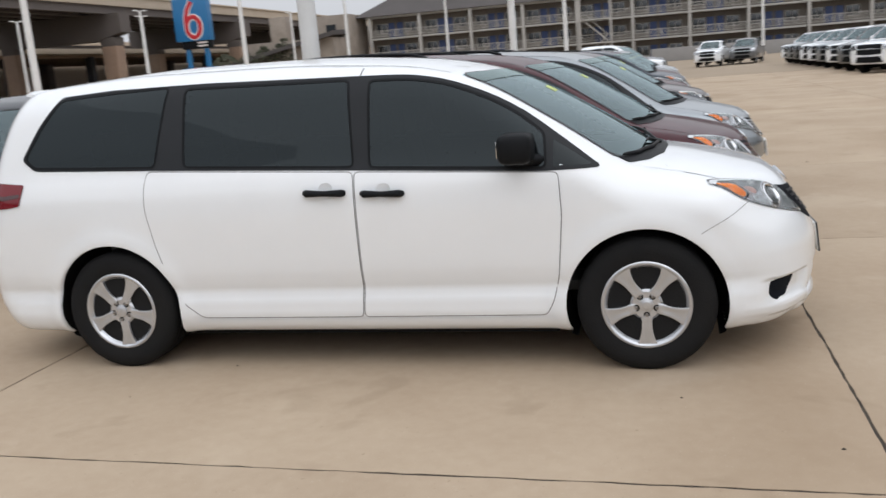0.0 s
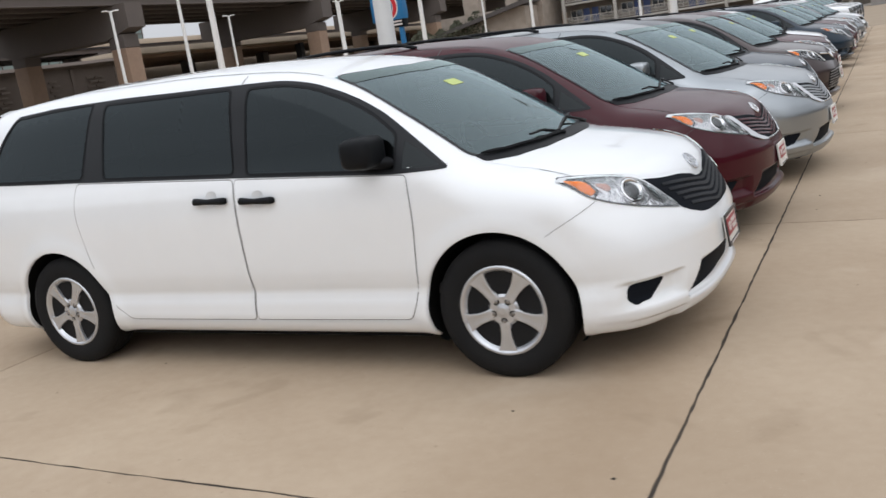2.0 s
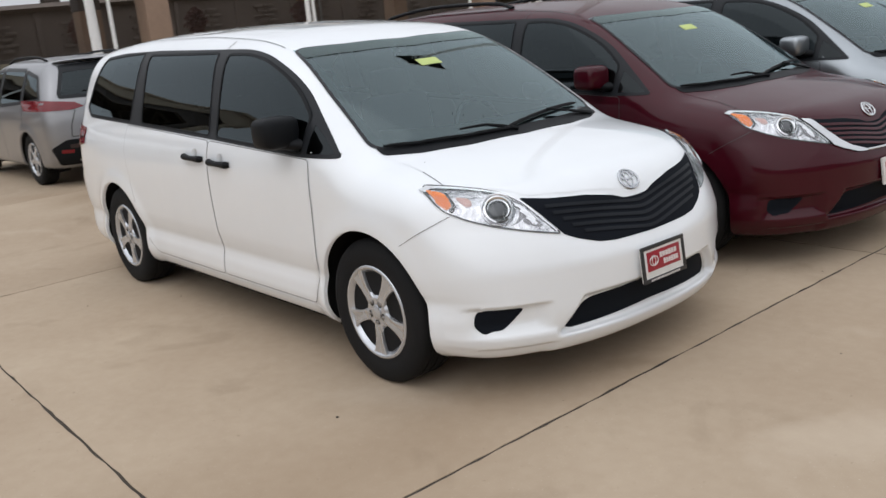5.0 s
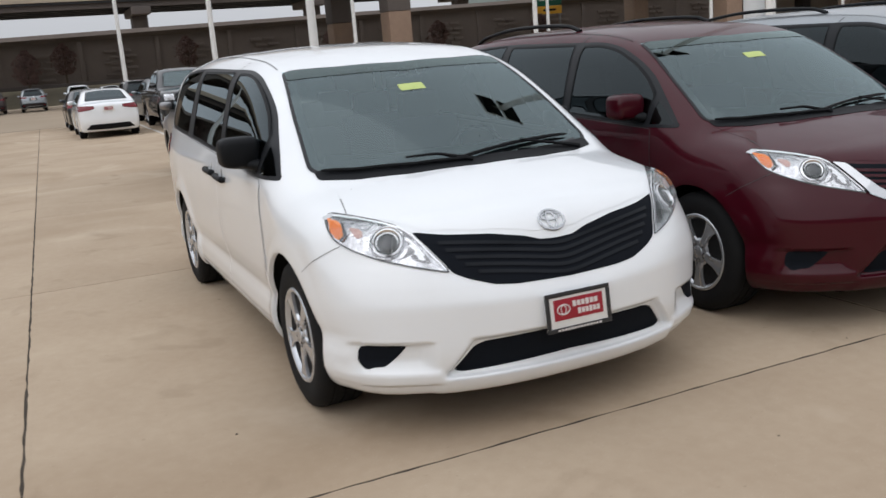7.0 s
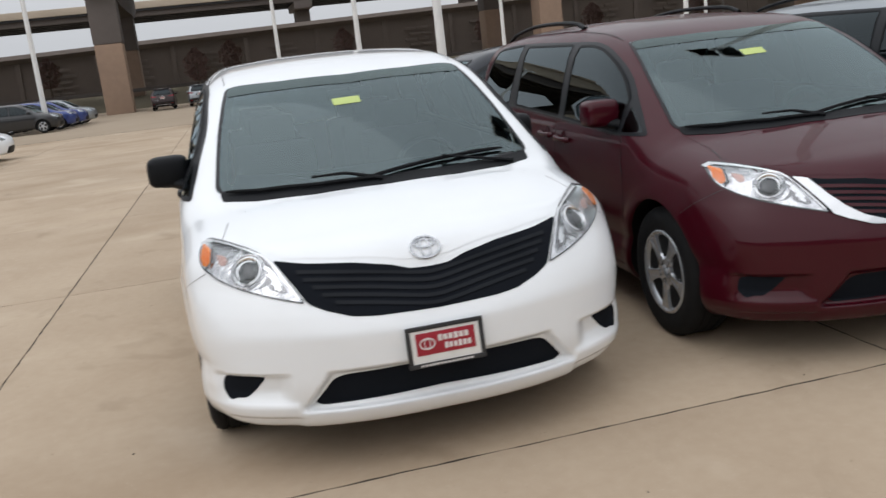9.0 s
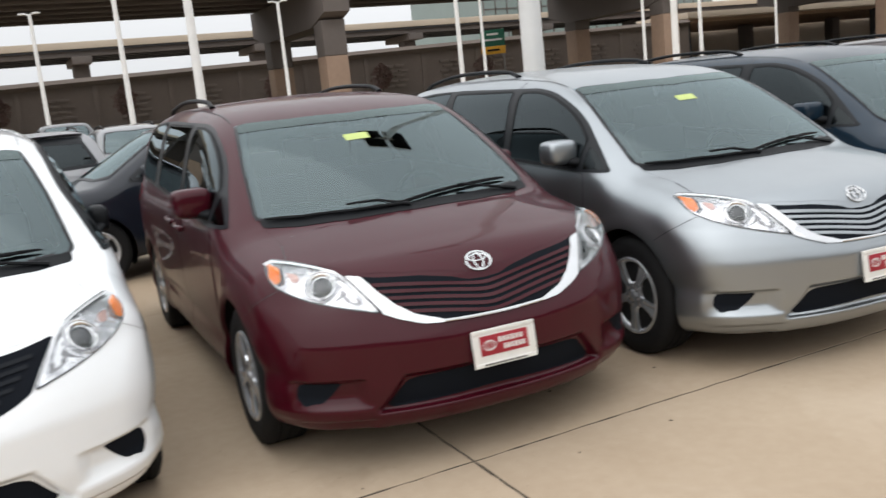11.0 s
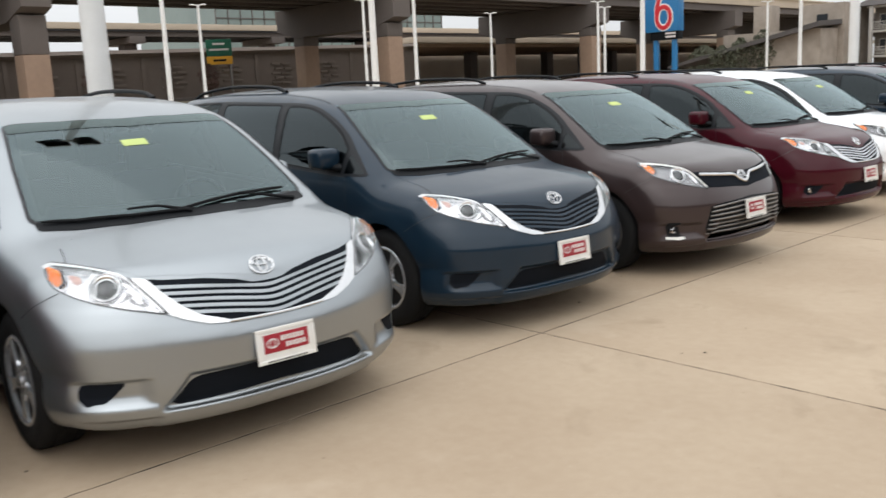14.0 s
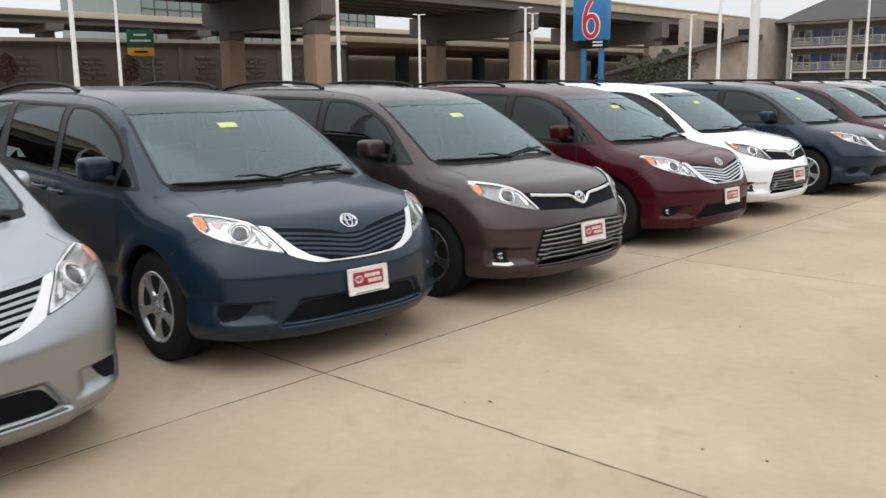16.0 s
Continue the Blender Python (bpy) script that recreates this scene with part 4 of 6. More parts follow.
            part("handle_cup", shared(("van_cup", nm, s), lambda: patch("cup", VAN, "side", rounded([(hx - 0.04, hz - 0.035), (hx + 0.05, hz - 0.035), (hx + 0.04, hz + 0.05), (hx - 0.03, hz + 0.05)], 0.03, 0.01), 0.0065, s, grid=0.012, rim=0.002, cup=(hx, hz, 0.45))), coat, door)
        # headlamp
        lamp = part("headlamp", shared(("van_lamp", s), lambda: patch("headlamp", VAN, "front", LAMP, 0.002, s, 0.025)), DARKCHROME if late else REFLECTOR, v)
        if late:
            part("light_strip", shared(("late_strip", s), lambda: ribbon("light_strip", VAN, "front", [(0.862, 0.925), (0.835, 0.944), (0.765, 0.934), (0.70, 0.918), (0.640, 0.896), (0.606, 0.868), (0.556, 0.79), (0.526, 0.740)], 0.015, 0.010, s)), PLATEWHITE, lamp)
        part("rim", shared(("van_lamp_rim", s), lambda: ribbon("rim", VAN, "front", shrunk(LAMP, 0.002), 0.006, 0.0045, s, True)), DARKBOWL, lamp)
        part("indicator", shared(("van_amber", s), lambda: patch("amber", VAN, "front", AMBER_LOOP, 0.009, s, 0.02)), AMBER, lamp)
        c = VAN.on("front", [0.705], [0.852], s)[0]
        nn = VAN.normal(c)
        d = Vector(nn).to_track_quat("Y", "Z").to_matrix().to_4x4()
        bowl = shared("van_bowl", lambda: Geo().lathe([(0.062, -0.010), (0.063, 0.003), (0.056, 0.006), (0.050, 0.0), (0.046, -0.002)], 28).mesh("bowl"))
        ball = shared("van_ball", lambda: Geo().lathe([(0.047, -0.006), (0.040, 0.001), (0.028, 0.005), (0.014, 0.007), (0.0, 0.0075)], 28).mesh("projector"))
        m = Matrix.Translation(Vector(c) + Vector(nn) * 0.004) @ d
        part("bezel", shared("van_bezel", lambda: Geo().lathe([(0.076, -0.022), (0.075, 0.0), (0.070, 0.002), (0.065, -0.002), (0.063, -0.010)], 32).mesh("bezel")), REFLECTOR, lamp, at=m)
        part("projector_ring", bowl, CHROME, lamp, at=m)
        part("divider", shared(("van_div", s), lambda: ribbon("divider", VAN, "front", [(0.829, 0.926), (0.838, 0.880), (0.860, 0.860)], 0.007, 0.0105, s)), DARKBOWL, lamp)
        # a dark crescent painted as shade on the projector's inner side, and the ribbed high-beam bowl beyond it
        bend = np.radians(np.linspace(-78, 78, 13))
        hollow = np.concatenate([np.stack([0.705 - 0.074 * np.cos(bend), 0.852 + 0.068 * np.sin(bend)], 1), np.stack([0.700 - 0.094 * np.cos(bend), 0.849 + 0.064 * np.sin(bend)], 1)[::-1]])
        if not late:
            part("hollow_shade", shared(("van_hollow_shade", s), lambda: patch("hollow_shade", VAN, "front", hollow, 0.0045, s, 0.015)), DARKCHROME, lamp)
        bowl_edge = rounded([(0.655, 0.880), (0.622, 0.868), (0.592, 0.822), (0.562, 0.762), (0.605, 0.770), (0.640, 0.788), (0.622, 0.830)], 0.02, 0.01)
        deep = part("high_beam_bowl", shared(("van_deep", s), lambda: patch("high_beam_bowl", VAN, "front", bowl_edge, 0.0040, s, 0.015)), DARKCHROME, lamp)
        for j, line in enumerate((((0.642, 0.866), (0.622, 0.852), (0.604, 0.824), (0.588, 0.792)), ((0.628, 0.838), (0.612, 0.820), (0.600, 0.798), (0.592, 0.776)), ((0.618, 0.808), (0.606, 0.798), (0.602, 0.780)))):
            part("reflector_rib", shared(("van_rib", s, j), lambda: ribbon("rib", VAN, "front", line, 0.013, 0.0065, s)), CHROME, deep)
        if not late:
            part("bulb", shared(("van_bulb", s), lambda: patch("bulb", VAN, "front", rounded([(0.818, 0.912), (0.776, 0.902), (0.782, 0.878), (0.806, 0.872)], 0.012, 0.008), 0.006, s, 0.012)), PEACH, lamp, "peach-coloured bulb behind the lens")
        if not late:
            part("brow", shared(("van_brow", s), lambda: ribbon("brow", VAN, "front", [(0.872, 0.936), (0.838, 0.948), (0.765, 0.937), (0.70, 0.921), (0.638, 0.900), (0.606, 0.870), (0.556, 0.79), (0.524, 0.738)], 0.008, 0.0075, s)), CHROME, lamp)
        part("projector", ball, DARKBOWL, lamp, at=m)
        part("lens", shared(("van_lens", s), lambda: patch("lens", VAN, "front", shrunk(LAMP, 0.010), 0.011, s, 0.03, rim=0.009)), LENS, lamp)
        part("tail_lamp", shared(("van_tail", s), lambda: patch("tail_lamp", VAN, "side", TAIL, 0.008, s)), REDLENS, v)
        part("tail_lamp_band", shared(("van_tail_b", s), lambda: ribbon("band", VAN, "side", [(-3.60, 1.055), (-3.72, 1.045), (-3.92, 1.04)], 0.022, 0.011, s)), DARKRED, v)
        # door mirror
        if s < 0:
            mir = part("door_mirror", shared(("van_mirror", s), lambda: Geo().blob((-0.610, s * 1.008, 1.184), (0.090, 0.104, 0.078), 0.46).mesh("mirror", 60)), TRIM if plain else coat, v)
            part("mirror_glass", shared(("van_mglass", s), lambda: Geo().box((-0.6995, s * 1.008, 1.184), (0.004, 0.130, 0.084), 0.001).mesh("glass")), CHROME, mir)
            part("mirror_foot", shared(("van_mfoot", s), lambda: Geo().tube([(-0.50, s * 0.87, 1.105), (-0.54, s * 0.93, 1.115), (-0.585, s * 0.98, 1.125), (-0.605, s * 1.06, 1.125)], [0.060, 0.055, 0.050, 0.035], 12, 0.6).mesh("foot", 60)), TRIM, mir)
        else:
            # the driver's mirror is folded back against its window
            mir = part("door_mirror", shared(("van_mirror", s), lambda: Geo().blob((-0.70, s * 0.955, 1.170), (0.105, 0.050, 0.070), 0.62).mesh("mirror", 60)), TRIM if plain else coat, v, "folded door mirror")
            part("mirror_foot", shared(("van_mfoot", s), lambda: Geo().tube([(-0.53, s * 0.88, 1.10), (-0.57, s * 0.92, 1.12), (-0.61, s * 0.95, 1.14)], [0.048, 0.042, 0.035], 10, 0.6).mesh("foot", 60)), TRIM, mir)
        part("hood_gap", shared(("van_hood_gap", s), lambda: ribbon("gap", VAN, "top", [(0.385, s * 0.788), (0.30, s * 0.768), (0.20, s * 0.750)], 0.006, 0.0015)), seam, body)
        # sill and lower edges
        part("sill", shared(("van_sill", s), lambda: patch("sill", VAN, "side", rounded([(-0.445, 0.292), (-0.43, 0.232), (-0.7, 0.240), (-2.25, 0.250), (-2.58, 0.232), (-2.545, 0.292)], 0.01), 0.006, s)), coat, v)
        part("bumper_gap", shared(("van_bgap", s), lambda: ribbon("gap", VAN, "side", [(0.235, 0.69), (0.33, 0.745), (0.43, 0.80), (0.50, 0.845)], 0.003, 0.002, s)), seam, body)
        part("hatch_gap", shared(("van_hatch", s), lambda: ribbon("gap", VAN, "side", [(-3.60, 1.640), (-3.66, 1.55), (-3.72, 1.42), (-3.80, 1.25), (-3.85, 1.16)], 0.006, 0.002, s)), seam, body)
        part("roof_gap", shared(("van_rgap", s), lambda: ribbon("gap", VAN, "side", [(-1.478, 1.592), (-1.475, 1.615), (-1.472, 1.635)], 0.008, 0.002, s)), seam, body)
        part("roof_ditch", shared(("van_ditch", s), lambda: ribbon("ditch", VAN, "top", [(-1.0, s * 0.655), (-1.6, s * 0.655), (-2.6, s * 0.645), (-3.5, s * 0.60)], 0.006, 0.002)), seam, body)
        if rails:
            rail = Geo()
            xs = np.linspace(-1.75, -3.5, 15)
            top = VAN.on("top", xs, 0 * xs + 0.60, s)
            lift = 0.052 * np.clip(np.sin(np.pi * (xs + 1.75) / -1.75), 0, 1) ** 0.35
            rail.tube([(p[0], p[1], p[2] + h + 0.004) for p, h in zip(top, lift)], 0.019, 8, 0.8)
            part("roof_rail", shared(("van_rail", s), lambda: rail.mesh("rail")), TRIM, v, "black roof rail")
        # fog pocket
        if not late:
            pocket = part("fog_pocket", shared(("van_fog", s), lambda: patch("fog_pocket", VAN, "front", FOG, 0.0025, s, 0.012)), GAPBLACK, v)
            if fog_lamp:
                cf = VAN.on("front", [0.82], [0.395], s)[0]
                part("fog_lamp", shared("van_foglamp", lambda: Geo().lathe([(0.036, -0.01), (0.036, 0.01), (0.028, 0.012), (0.0, 0.006)], 20, "x").mesh("fog_lamp")), CHROME, pocket, at=Matrix.Translation(cf))
        else:
            part("fog_pocket", shared(("late_fog", s), lambda: patch("fog_pocket", VAN, "front", rounded([(0.875, 0.56), (0.80, 0.57), (0.66, 0.55), (0.60, 0.33), (0.68, 0.29), (0.85, 0.31)], 0.02), 0.003, s, 0.02)), coat, v)
            part("lamp_recess", shared(("late_rec", s), lambda: patch("recess", VAN, "front", rounded([(0.865, 0.47), (0.79, 0.47), (0.77, 0.34), (0.85, 0.335)], 0.012), 0.007, s, 0.02)), TRIM, v)
            cf = VAN.on("front", [0.82], [0.40], s)[0]
            part("fog_lamp", shared("late_foglamp", lambda: Geo().lathe([(0.03, -0.01), (0.03, 0.014), (0.022, 0.018), (0.0, 0.010)], 20, "x").mesh("fog_lamp")), CHROME, v, at=Matrix.Translation(cf))
            part("light_bar", shared(("late_bar", s), lambda: ribbon("bar", VAN, "front", [(0.87, 0.338), (0.80, 0.330), (0.755, 0.335)], 0.022, 0.012, s)), PLATEWHITE, v)
    # nose
    if not late:
        grille = part("grille", shared("van_grille", lambda: patch("grille", VAN, "front", GRILLE, 0.002, grid=0.03)), GAPBLACK, v)
        for i in range(5):
            part("grille_slat", shared(("slat", i), lambda: grille_line(VAN, 0.017 + 0.0275 * i)), MESHGRILLE if plain else ALLOY if fog_lamp else coat, grille)
        if not plain:
            for s in (-1, 1):
                part("chrome_wing", shared(("wing", s), lambda: patch("wing", VAN, "front", rounded([(0.603, 0.882), (0.545, 0.872), (0.490, 0.80), (0.436, 0.745), (0.368, 0.698), (0.250, 0.660), (0.250, 0.648), (0.34, 0.657), (0.44, 0.690), (0.498, 0.718), (0.540, 0.79)], 0.010, 0.015), 0.010, s, 0.02)), CHROME, v, "chrome grille wing")
                part("wing_gap", shared(("wing_gap", s), lambda: ribbon("gap", VAN, "front", [(0.610, 0.884), (0.545, 0.79), (0.503, 0.722)], 0.006, 0.0115, s)), TRIM, v)
            bot = slat_line(VAN, 0.646, 0.653, 0.25, 0.010)
            part("chrome_strip", shared("grille_strip", lambda: Geo().tube(bot, 0.0065, 8).mesh("strip")), CHROME, v)
        part("lower_intake", shared("van_intake", lambda: patch("intake", VAN, "front", INTAKE, -0.006, grid=0.02)), GAPBLACK, v)
        part("emblem", shared("van_emblem", lambda: emblem_mesh(VAN, 0.0, 0.860, 0.060, 0.037)), ALLOY if plain else CHROME, v)
        plate_on(v, 0.930, 0.508, frame_mat=FRAMEGREY if plain else PLATEWHITE)
    else:
        upper = rounded(mirrored([(0.0, 0.822), (0.14, 0.832), (0.50, 0.864), (0.590, 0.866), (0.545, 0.80), (0.505, 0.735), (0.40, 0.728), (0.16, 0.716), (0.0, 0.700)]), 0.012)
        part("grille", shared("late_grille", lambda: patch("grille", VAN, "front", upper, 0.002, grid=0.03)), GAPBLACK, v)
        along = pchip([(-0.54, 0.842), (-0.30, 0.822), (-0.12, 0.806), (-0.07, 0.770), (0.0, 0.742), (0.07, 0.770), (0.12, 0.806), (0.30, 0.822), (0.54, 0.842)])
        yy = np.linspace(-0.54, 0.54, 49)
        p = VAN.on("front", yy, along(yy))
        p = p + VAN.normal(p) * 0.010
        part("chrome_strip", shared("late_strip", lambda: Geo().tube(p, 0.014, 8).mesh("strip")), CHROME, v)
        low = rounded(mirrored([(0.0, 0.625), (0.40, 0.605), (0.54, 0.585), (0.60, 0.40), (0.57, 0.345), (0.0, 0.335)]), 0.02)
        lower = part("lower_grille", shared("late_lower", lambda: patch("lower_grille", VAN, "front", low, 0.002, grid=0.03)), TRIM, v)
        for i in range(7):
            q = slat_line(VAN, 0.600 - 0.040 * i, 0.575 - 0.036 * i, 0.53 + 0.010 * i, 0.008)
            part("grille_slat", shared(("late_slat", i), lambda: Geo().tube(q, 0.0075, 6).mesh("slat")), STEEL, lower)
        part("emblem", shared("late_emblem", lambda: emblem_mesh(VAN, 0.0, 0.790, 0.058, 0.042)), CHROME, v)
        plate_on(v, 0.936, 0.52)
    # the roof ends in a short spoiler
    ys = np.linspace(-0.60, 0.60, 13)
    sp = VAN.on("top", -3.70 + 0.10 * (ys / 0.6) ** 2, ys)
    part("rear_spoiler", shared("van_spoiler", lambda: Geo().tube([(p[0] - 0.075, p[1], p[2] - 0.016) for p in sp], [0.03] + [0.075] * 11 + [0.03], 10, 0.26).mesh("spoiler")), coat, v)
    # wipers lie at the foot of the screen
    for i, line in enumerate((((0.075, -0.06), (0.045, -0.32), (-0.030, -0.58), (-0.105, -0.735)), ((0.070, -0.10), (0.015, 0.14), (-0.045, 0.40), (-0.110, 0.64)))):
        xs, ys = np.array(line).T
        f = np.linspace(0, 3, 13)
        a = VAN.on("top", np.interp(f, range(4), xs), np.interp(f, range(4), ys))
        blade = part("wiper", shared(("wiper", i), lambda: Geo().tube(a + VAN.normal(a) * 0.016, [0.005] + [0.008] * 10 + [0.007, 0.004], 6, 1.3).mesh("wiper")), TRIM, v)
        ym = (-0.34, 0.30)[i]
        b = VAN.on("top", [0.085 - 0.55 * (ym + 0.34 * (1 - 2 * i)) ** 2 - (0.0, 0.10)[i], float(np.interp(1.6, range(4), xs)) + 0.012, float(np.interp(1.6, range(4), xs))], [(-0.02, 0.66)[i], 0.5 * ym + 0.5 * (-0.02, 0.66)[i], ym])
        part("wiper_arm", shared(("wiper_arm", i), lambda: Geo().tube(b + VAN.normal(b) * np.array([[0.012], [0.022], [0.030]]), [0.012, 0.008, 0.006], 6).mesh("arm")), TRIM, blade)
    for x in (0.0, -3.03):
        for s in (-1, 1):
            add_wheel(v, x, 0.845, 0.348, s, turn=0.1 if x else 0.0, alloy=DARKALLOY if late else None)
    # cabin
    part("dashboard", shared("dash", lambda: Geo().box((-0.30, 0, 0.93), (0.50, 1.50, 0.22), 0.06).box((-0.05, 0, 0.98), (0.4, 1.4, 0.08), 0.03).mesh("dashboard")), CABIN, v)
    part("steering_wheel", shared("steer", lambda: Geo().tube([(-0.62 - 0.07 * math.sin(a), 0.38 + 0.18 * math.cos(a), 1.0 + 0.17 * math.sin(a)) for a in np.linspace(0, 2 * math.pi, 25)], 0.014, 8).box((-0.60, 0.38, 0.99), (0.05, 0.16, 0.12), 0.03).mesh("steering_wheel")), DARKCABIN, v)
    for x in (-1.15, -2.05, -2.95):
        for y in (-0.40, 0.40):
            seat = shared("seat", lambda: Geo().box((0, 0, 0.55), (0.52, 0.52, 0.18), 0.06).box((-0.28, 0, 0.90), (0.16, 0.50, 0.62), 0.06, Matrix.Rotation(radians(-10), 4, "Y")).box((-0.36, 0, 1.28), (0.11, 0.28, 0.18), 0.04).mesh("seat"))
            part("seat", seat, CABIN, v, at=Matrix.Translation((x, y, 0)))
    part("cabin_floor", shared("cabfloor", lambda: Geo().box((-1.9, 0, 0.42), (3.7, 1.6, 0.06), 0.02).mesh("floor")), DARKCABIN, v)
    part("rear_view_mirror", shared("rvm", lambda: Geo().box((-0.72, 0, 1.46), (0.04, 0.25, 0.07), 0.02).tube([(-0.70, 0, 1.48), (-0.705, 0, 1.50)], 0.012).mesh("rear_view_mirror")), DARKCABIN, v)
    return v


# ---- the ground ----
ground = solid("ground", Geo().add([(-600, -600, -0.03), (600, -600, -0.03), (600, 600, -0.03), (-600, 600, -0.03)], [(0, 1, 2, 3)]).mesh("ground"), FARCONCRETE,
               "wide tan concrete lot reaching to the horizon", "ground", kind="structure")

# ---- the row of minivans ----
ROW = [
    ("plain", WHITE, 0.0, 0.035, 0.0, "white minivan with black grille, black mirrors and alloy wheels"),
    ("chrome", MAROON, 0.0, 2.45, -1.9, "maroon minivan with chrome grille wings and roof rails"),
    ("chrome", SILVER, 0.235, 4.69, -3.0, "silver minivan with chrome grille wings and roof rails"),
    ("chrome", BLUE, -0.07, 7.28, -3.0, "slate blue minivan with chrome grille wings and roof rails"),
    ("late", BROWN, 0.05, 9.64, -2.0, "brown minivan with a wide slatted lower grille"),
    ("chrome", MAROON, -0.12, 12.63, -2.0, "maroon minivan with chrome grille wings and fog lamps"),
    ("late", WHITE, -0.36, 15.15, -2.0, "white minivan with a wide slatted lower grille"),
    ("chrome", BLUE, -0.08, 18.15, -2.0, "slate blue minivan with chrome grille wings and roof rails"),
    ("chrome", MAROON, -0.10, 20.8, -2.0, "maroon minivan with chrome grille wings and roof rails"),
    ("chrome", GREY, -0.15, 23.5, -2.0, "dark grey minivan with chrome grille wings and roof rails"),
    ("chrome", SILVER, -0.10, 26.5, -2.0, "silver minivan with chrome grille wings and roof rails"),
    ("late", WHITE, -0.10, 29.1, -2.0, "white minivan with a wide slatted lower grille"),
]
for trim, coat, x, y, yaw, label in ROW:
    van(trim, coat, pose(x, y, 0, 0, 0, yaw), label, rails=trim != "plain", fog_lamp=12 < y < 14)

# ---- the lot: concrete slabs with dark joints ----
SLAB, JX, JY = 4.53, 0.915, 2.225
solid("joint_filler", Geo().box((JX - SLAB * 2.5, JY + SLAB * 3, -0.0112), (SLAB * 11 + 0.5, SLAB * 12 + 0.5, 0.016)).mesh("joint_filler"), JOINT, "dark sealant in the joints of the slabs", "joint", kind="structure")
pavement = thing("pavement", "tan concrete slabs with dark sawn joints and stains", "pavement", kind="structure")


def joint_y(j, x):
    """The cross joints: not quite evenly spaced, and a little askew."""
    return (-2.19 if j < 0 else JY if j == 0 else 6.84) + (j + 1 if j < 0 else j - 1 if j > 0 else 0) * SLAB - 0.015 * (x - 0.9)


def joint_x(i, y):
    return JX + SLAB * i - 0.006 * y


def corner(i, j):
    x = joint_x(i, joint_y(j, JX + SLAB * i))
    return Vector((x, joint_y(j, x)))


def slab_mesh(i, j):
    """One slab between four joints, with a ragged edge."""
    rnd = random.Random(i * 31 + j)
    at = [corner(i, j), corner(i + 1, j), corner(i + 1, j + 1), corner(i, j + 1)]
    mid = sum(at, Vector((0, 0))) / 4
    ring = []
    for a, b in zip(at, at[1:] + at[:1]):
        way = (b - a).normalized()
        inward = Vector((-way.y, way.x))
        for q in range(60):
            gap = 0.0062 + (rnd.uniform(-0.0035, 0.0045) if q else 0)
            ring.append(a + (b - a) * (q / 60 if q else 0.0015) + inward * gap - mid)
    n = len(ring)
    k = [(p.x * 0.9992, p.y * 0.9992, 0.0) for p in ring] + [(p.x, p.y, -0.001) for p in ring] + [(p.x, p.y, -0.016) for p in ring]
    me = Geo().add(k, [tuple(range(n))] + [(r * n + q, (r + 1) * n + q, (r + 1) * n + (q + 1) % n, r * n + (q + 1) % n) for r in (0, 1) for q in range(n)]).mesh("slab", 20)
    return me, Matrix.Translation((mid.x, mid.y, 0))


# ---- other parked cars ----
SEDAN = CarShape(
    hood=[(0.95, 0.62), (0.85, 0.72), (0.6, 0.82), (0.2, 0.90), (-0.1, 0.945), (-0.6, 0.98)],
    roof=[(0.5, 1.2), (-0.7, 1.32), (-1.2, 1.425), (-1.8, 1.455), (-2.3, 1.42), (-2.9, 1.22), (-3.25, 1.085), (-3.5, 1.05), (-3.75, 1.03)],
    width=[(0.15, 0.78), (0.25, 0.86), (0.4, 0.885), (0.65, 0.90), (0.85, 0.89), (0.95, 0.86), (1.1, 0.80), (1.3, 0.70), (1.5, 0.60)],
    front=[(0.15, 0.80), (0.3, 0.90), (0.5, 0.93), (0.65, 0.90), (0.8, 0.82), (1.0, 0.75)],
    rear=[(0.2, -3.58), (0.35, -3.66), (0.55, -3.70), (0.8, -3.69), (1.0, -3.66), (1.1, -3.6), (1.5, -3.5)],
    glass=(0.02, 0.93, 0.50, 0.40, 0.0), wheels=(0.0, -2.70), spine=((0.2, 0.52), (-2.9, 0.6)), arch=0.36, hub=0.315, ends=(-0.2, -2.6), crown=0.06, soft=(0.13, 0.12, 0.10))
CROSSOVER = CarShape(
    hood=[(0.92, 0.72), (0.84, 0.86), (0.6, 0.97), (0.2, 1.04), (-0.1, 1.07), (-0.6, 1.10)],
    roof=[(0.5, 1.4), (-0.7, 1.53), (-1.1, 1.61), (-1.7, 1.665), (-2.4, 1.66), (-3.0, 1.63), (-3.5, 1.575), (-3.7, 1.52)],
    width=[(0.2, 0.80), (0.3, 0.885), (0.5, 0.905), (0.75, 0.915), (0.95, 0.905), (1.05, 0.885), (1.2, 0.84), (1.45, 0.74), (1.7, 0.64)],
    front=[(0.2, 0.80), (0.35, 0.90), (0.55, 0.92), (0.75, 0.90), (0.9, 0.84), (1.1, 0.78)],
    rear=[(0.25, -3.48), (0.4, -3.58), (0.6, -3.61), (0.8, -3.60), (1.0, -3.57), (1.2, -3.50), (1.4, -3.38), (1.6, -3.25), (1.7, -3.2)],
    glass=(0.02, 1.06, 0.58, 0.36, 0.0), wheels=(0.0, -2.66), spine=((0.2, 0.62), (-2.9, 0.8)), arch=0.395, hub=0.345, floor=0.24, ends=(-0.2, -2.6), crown=0.06)
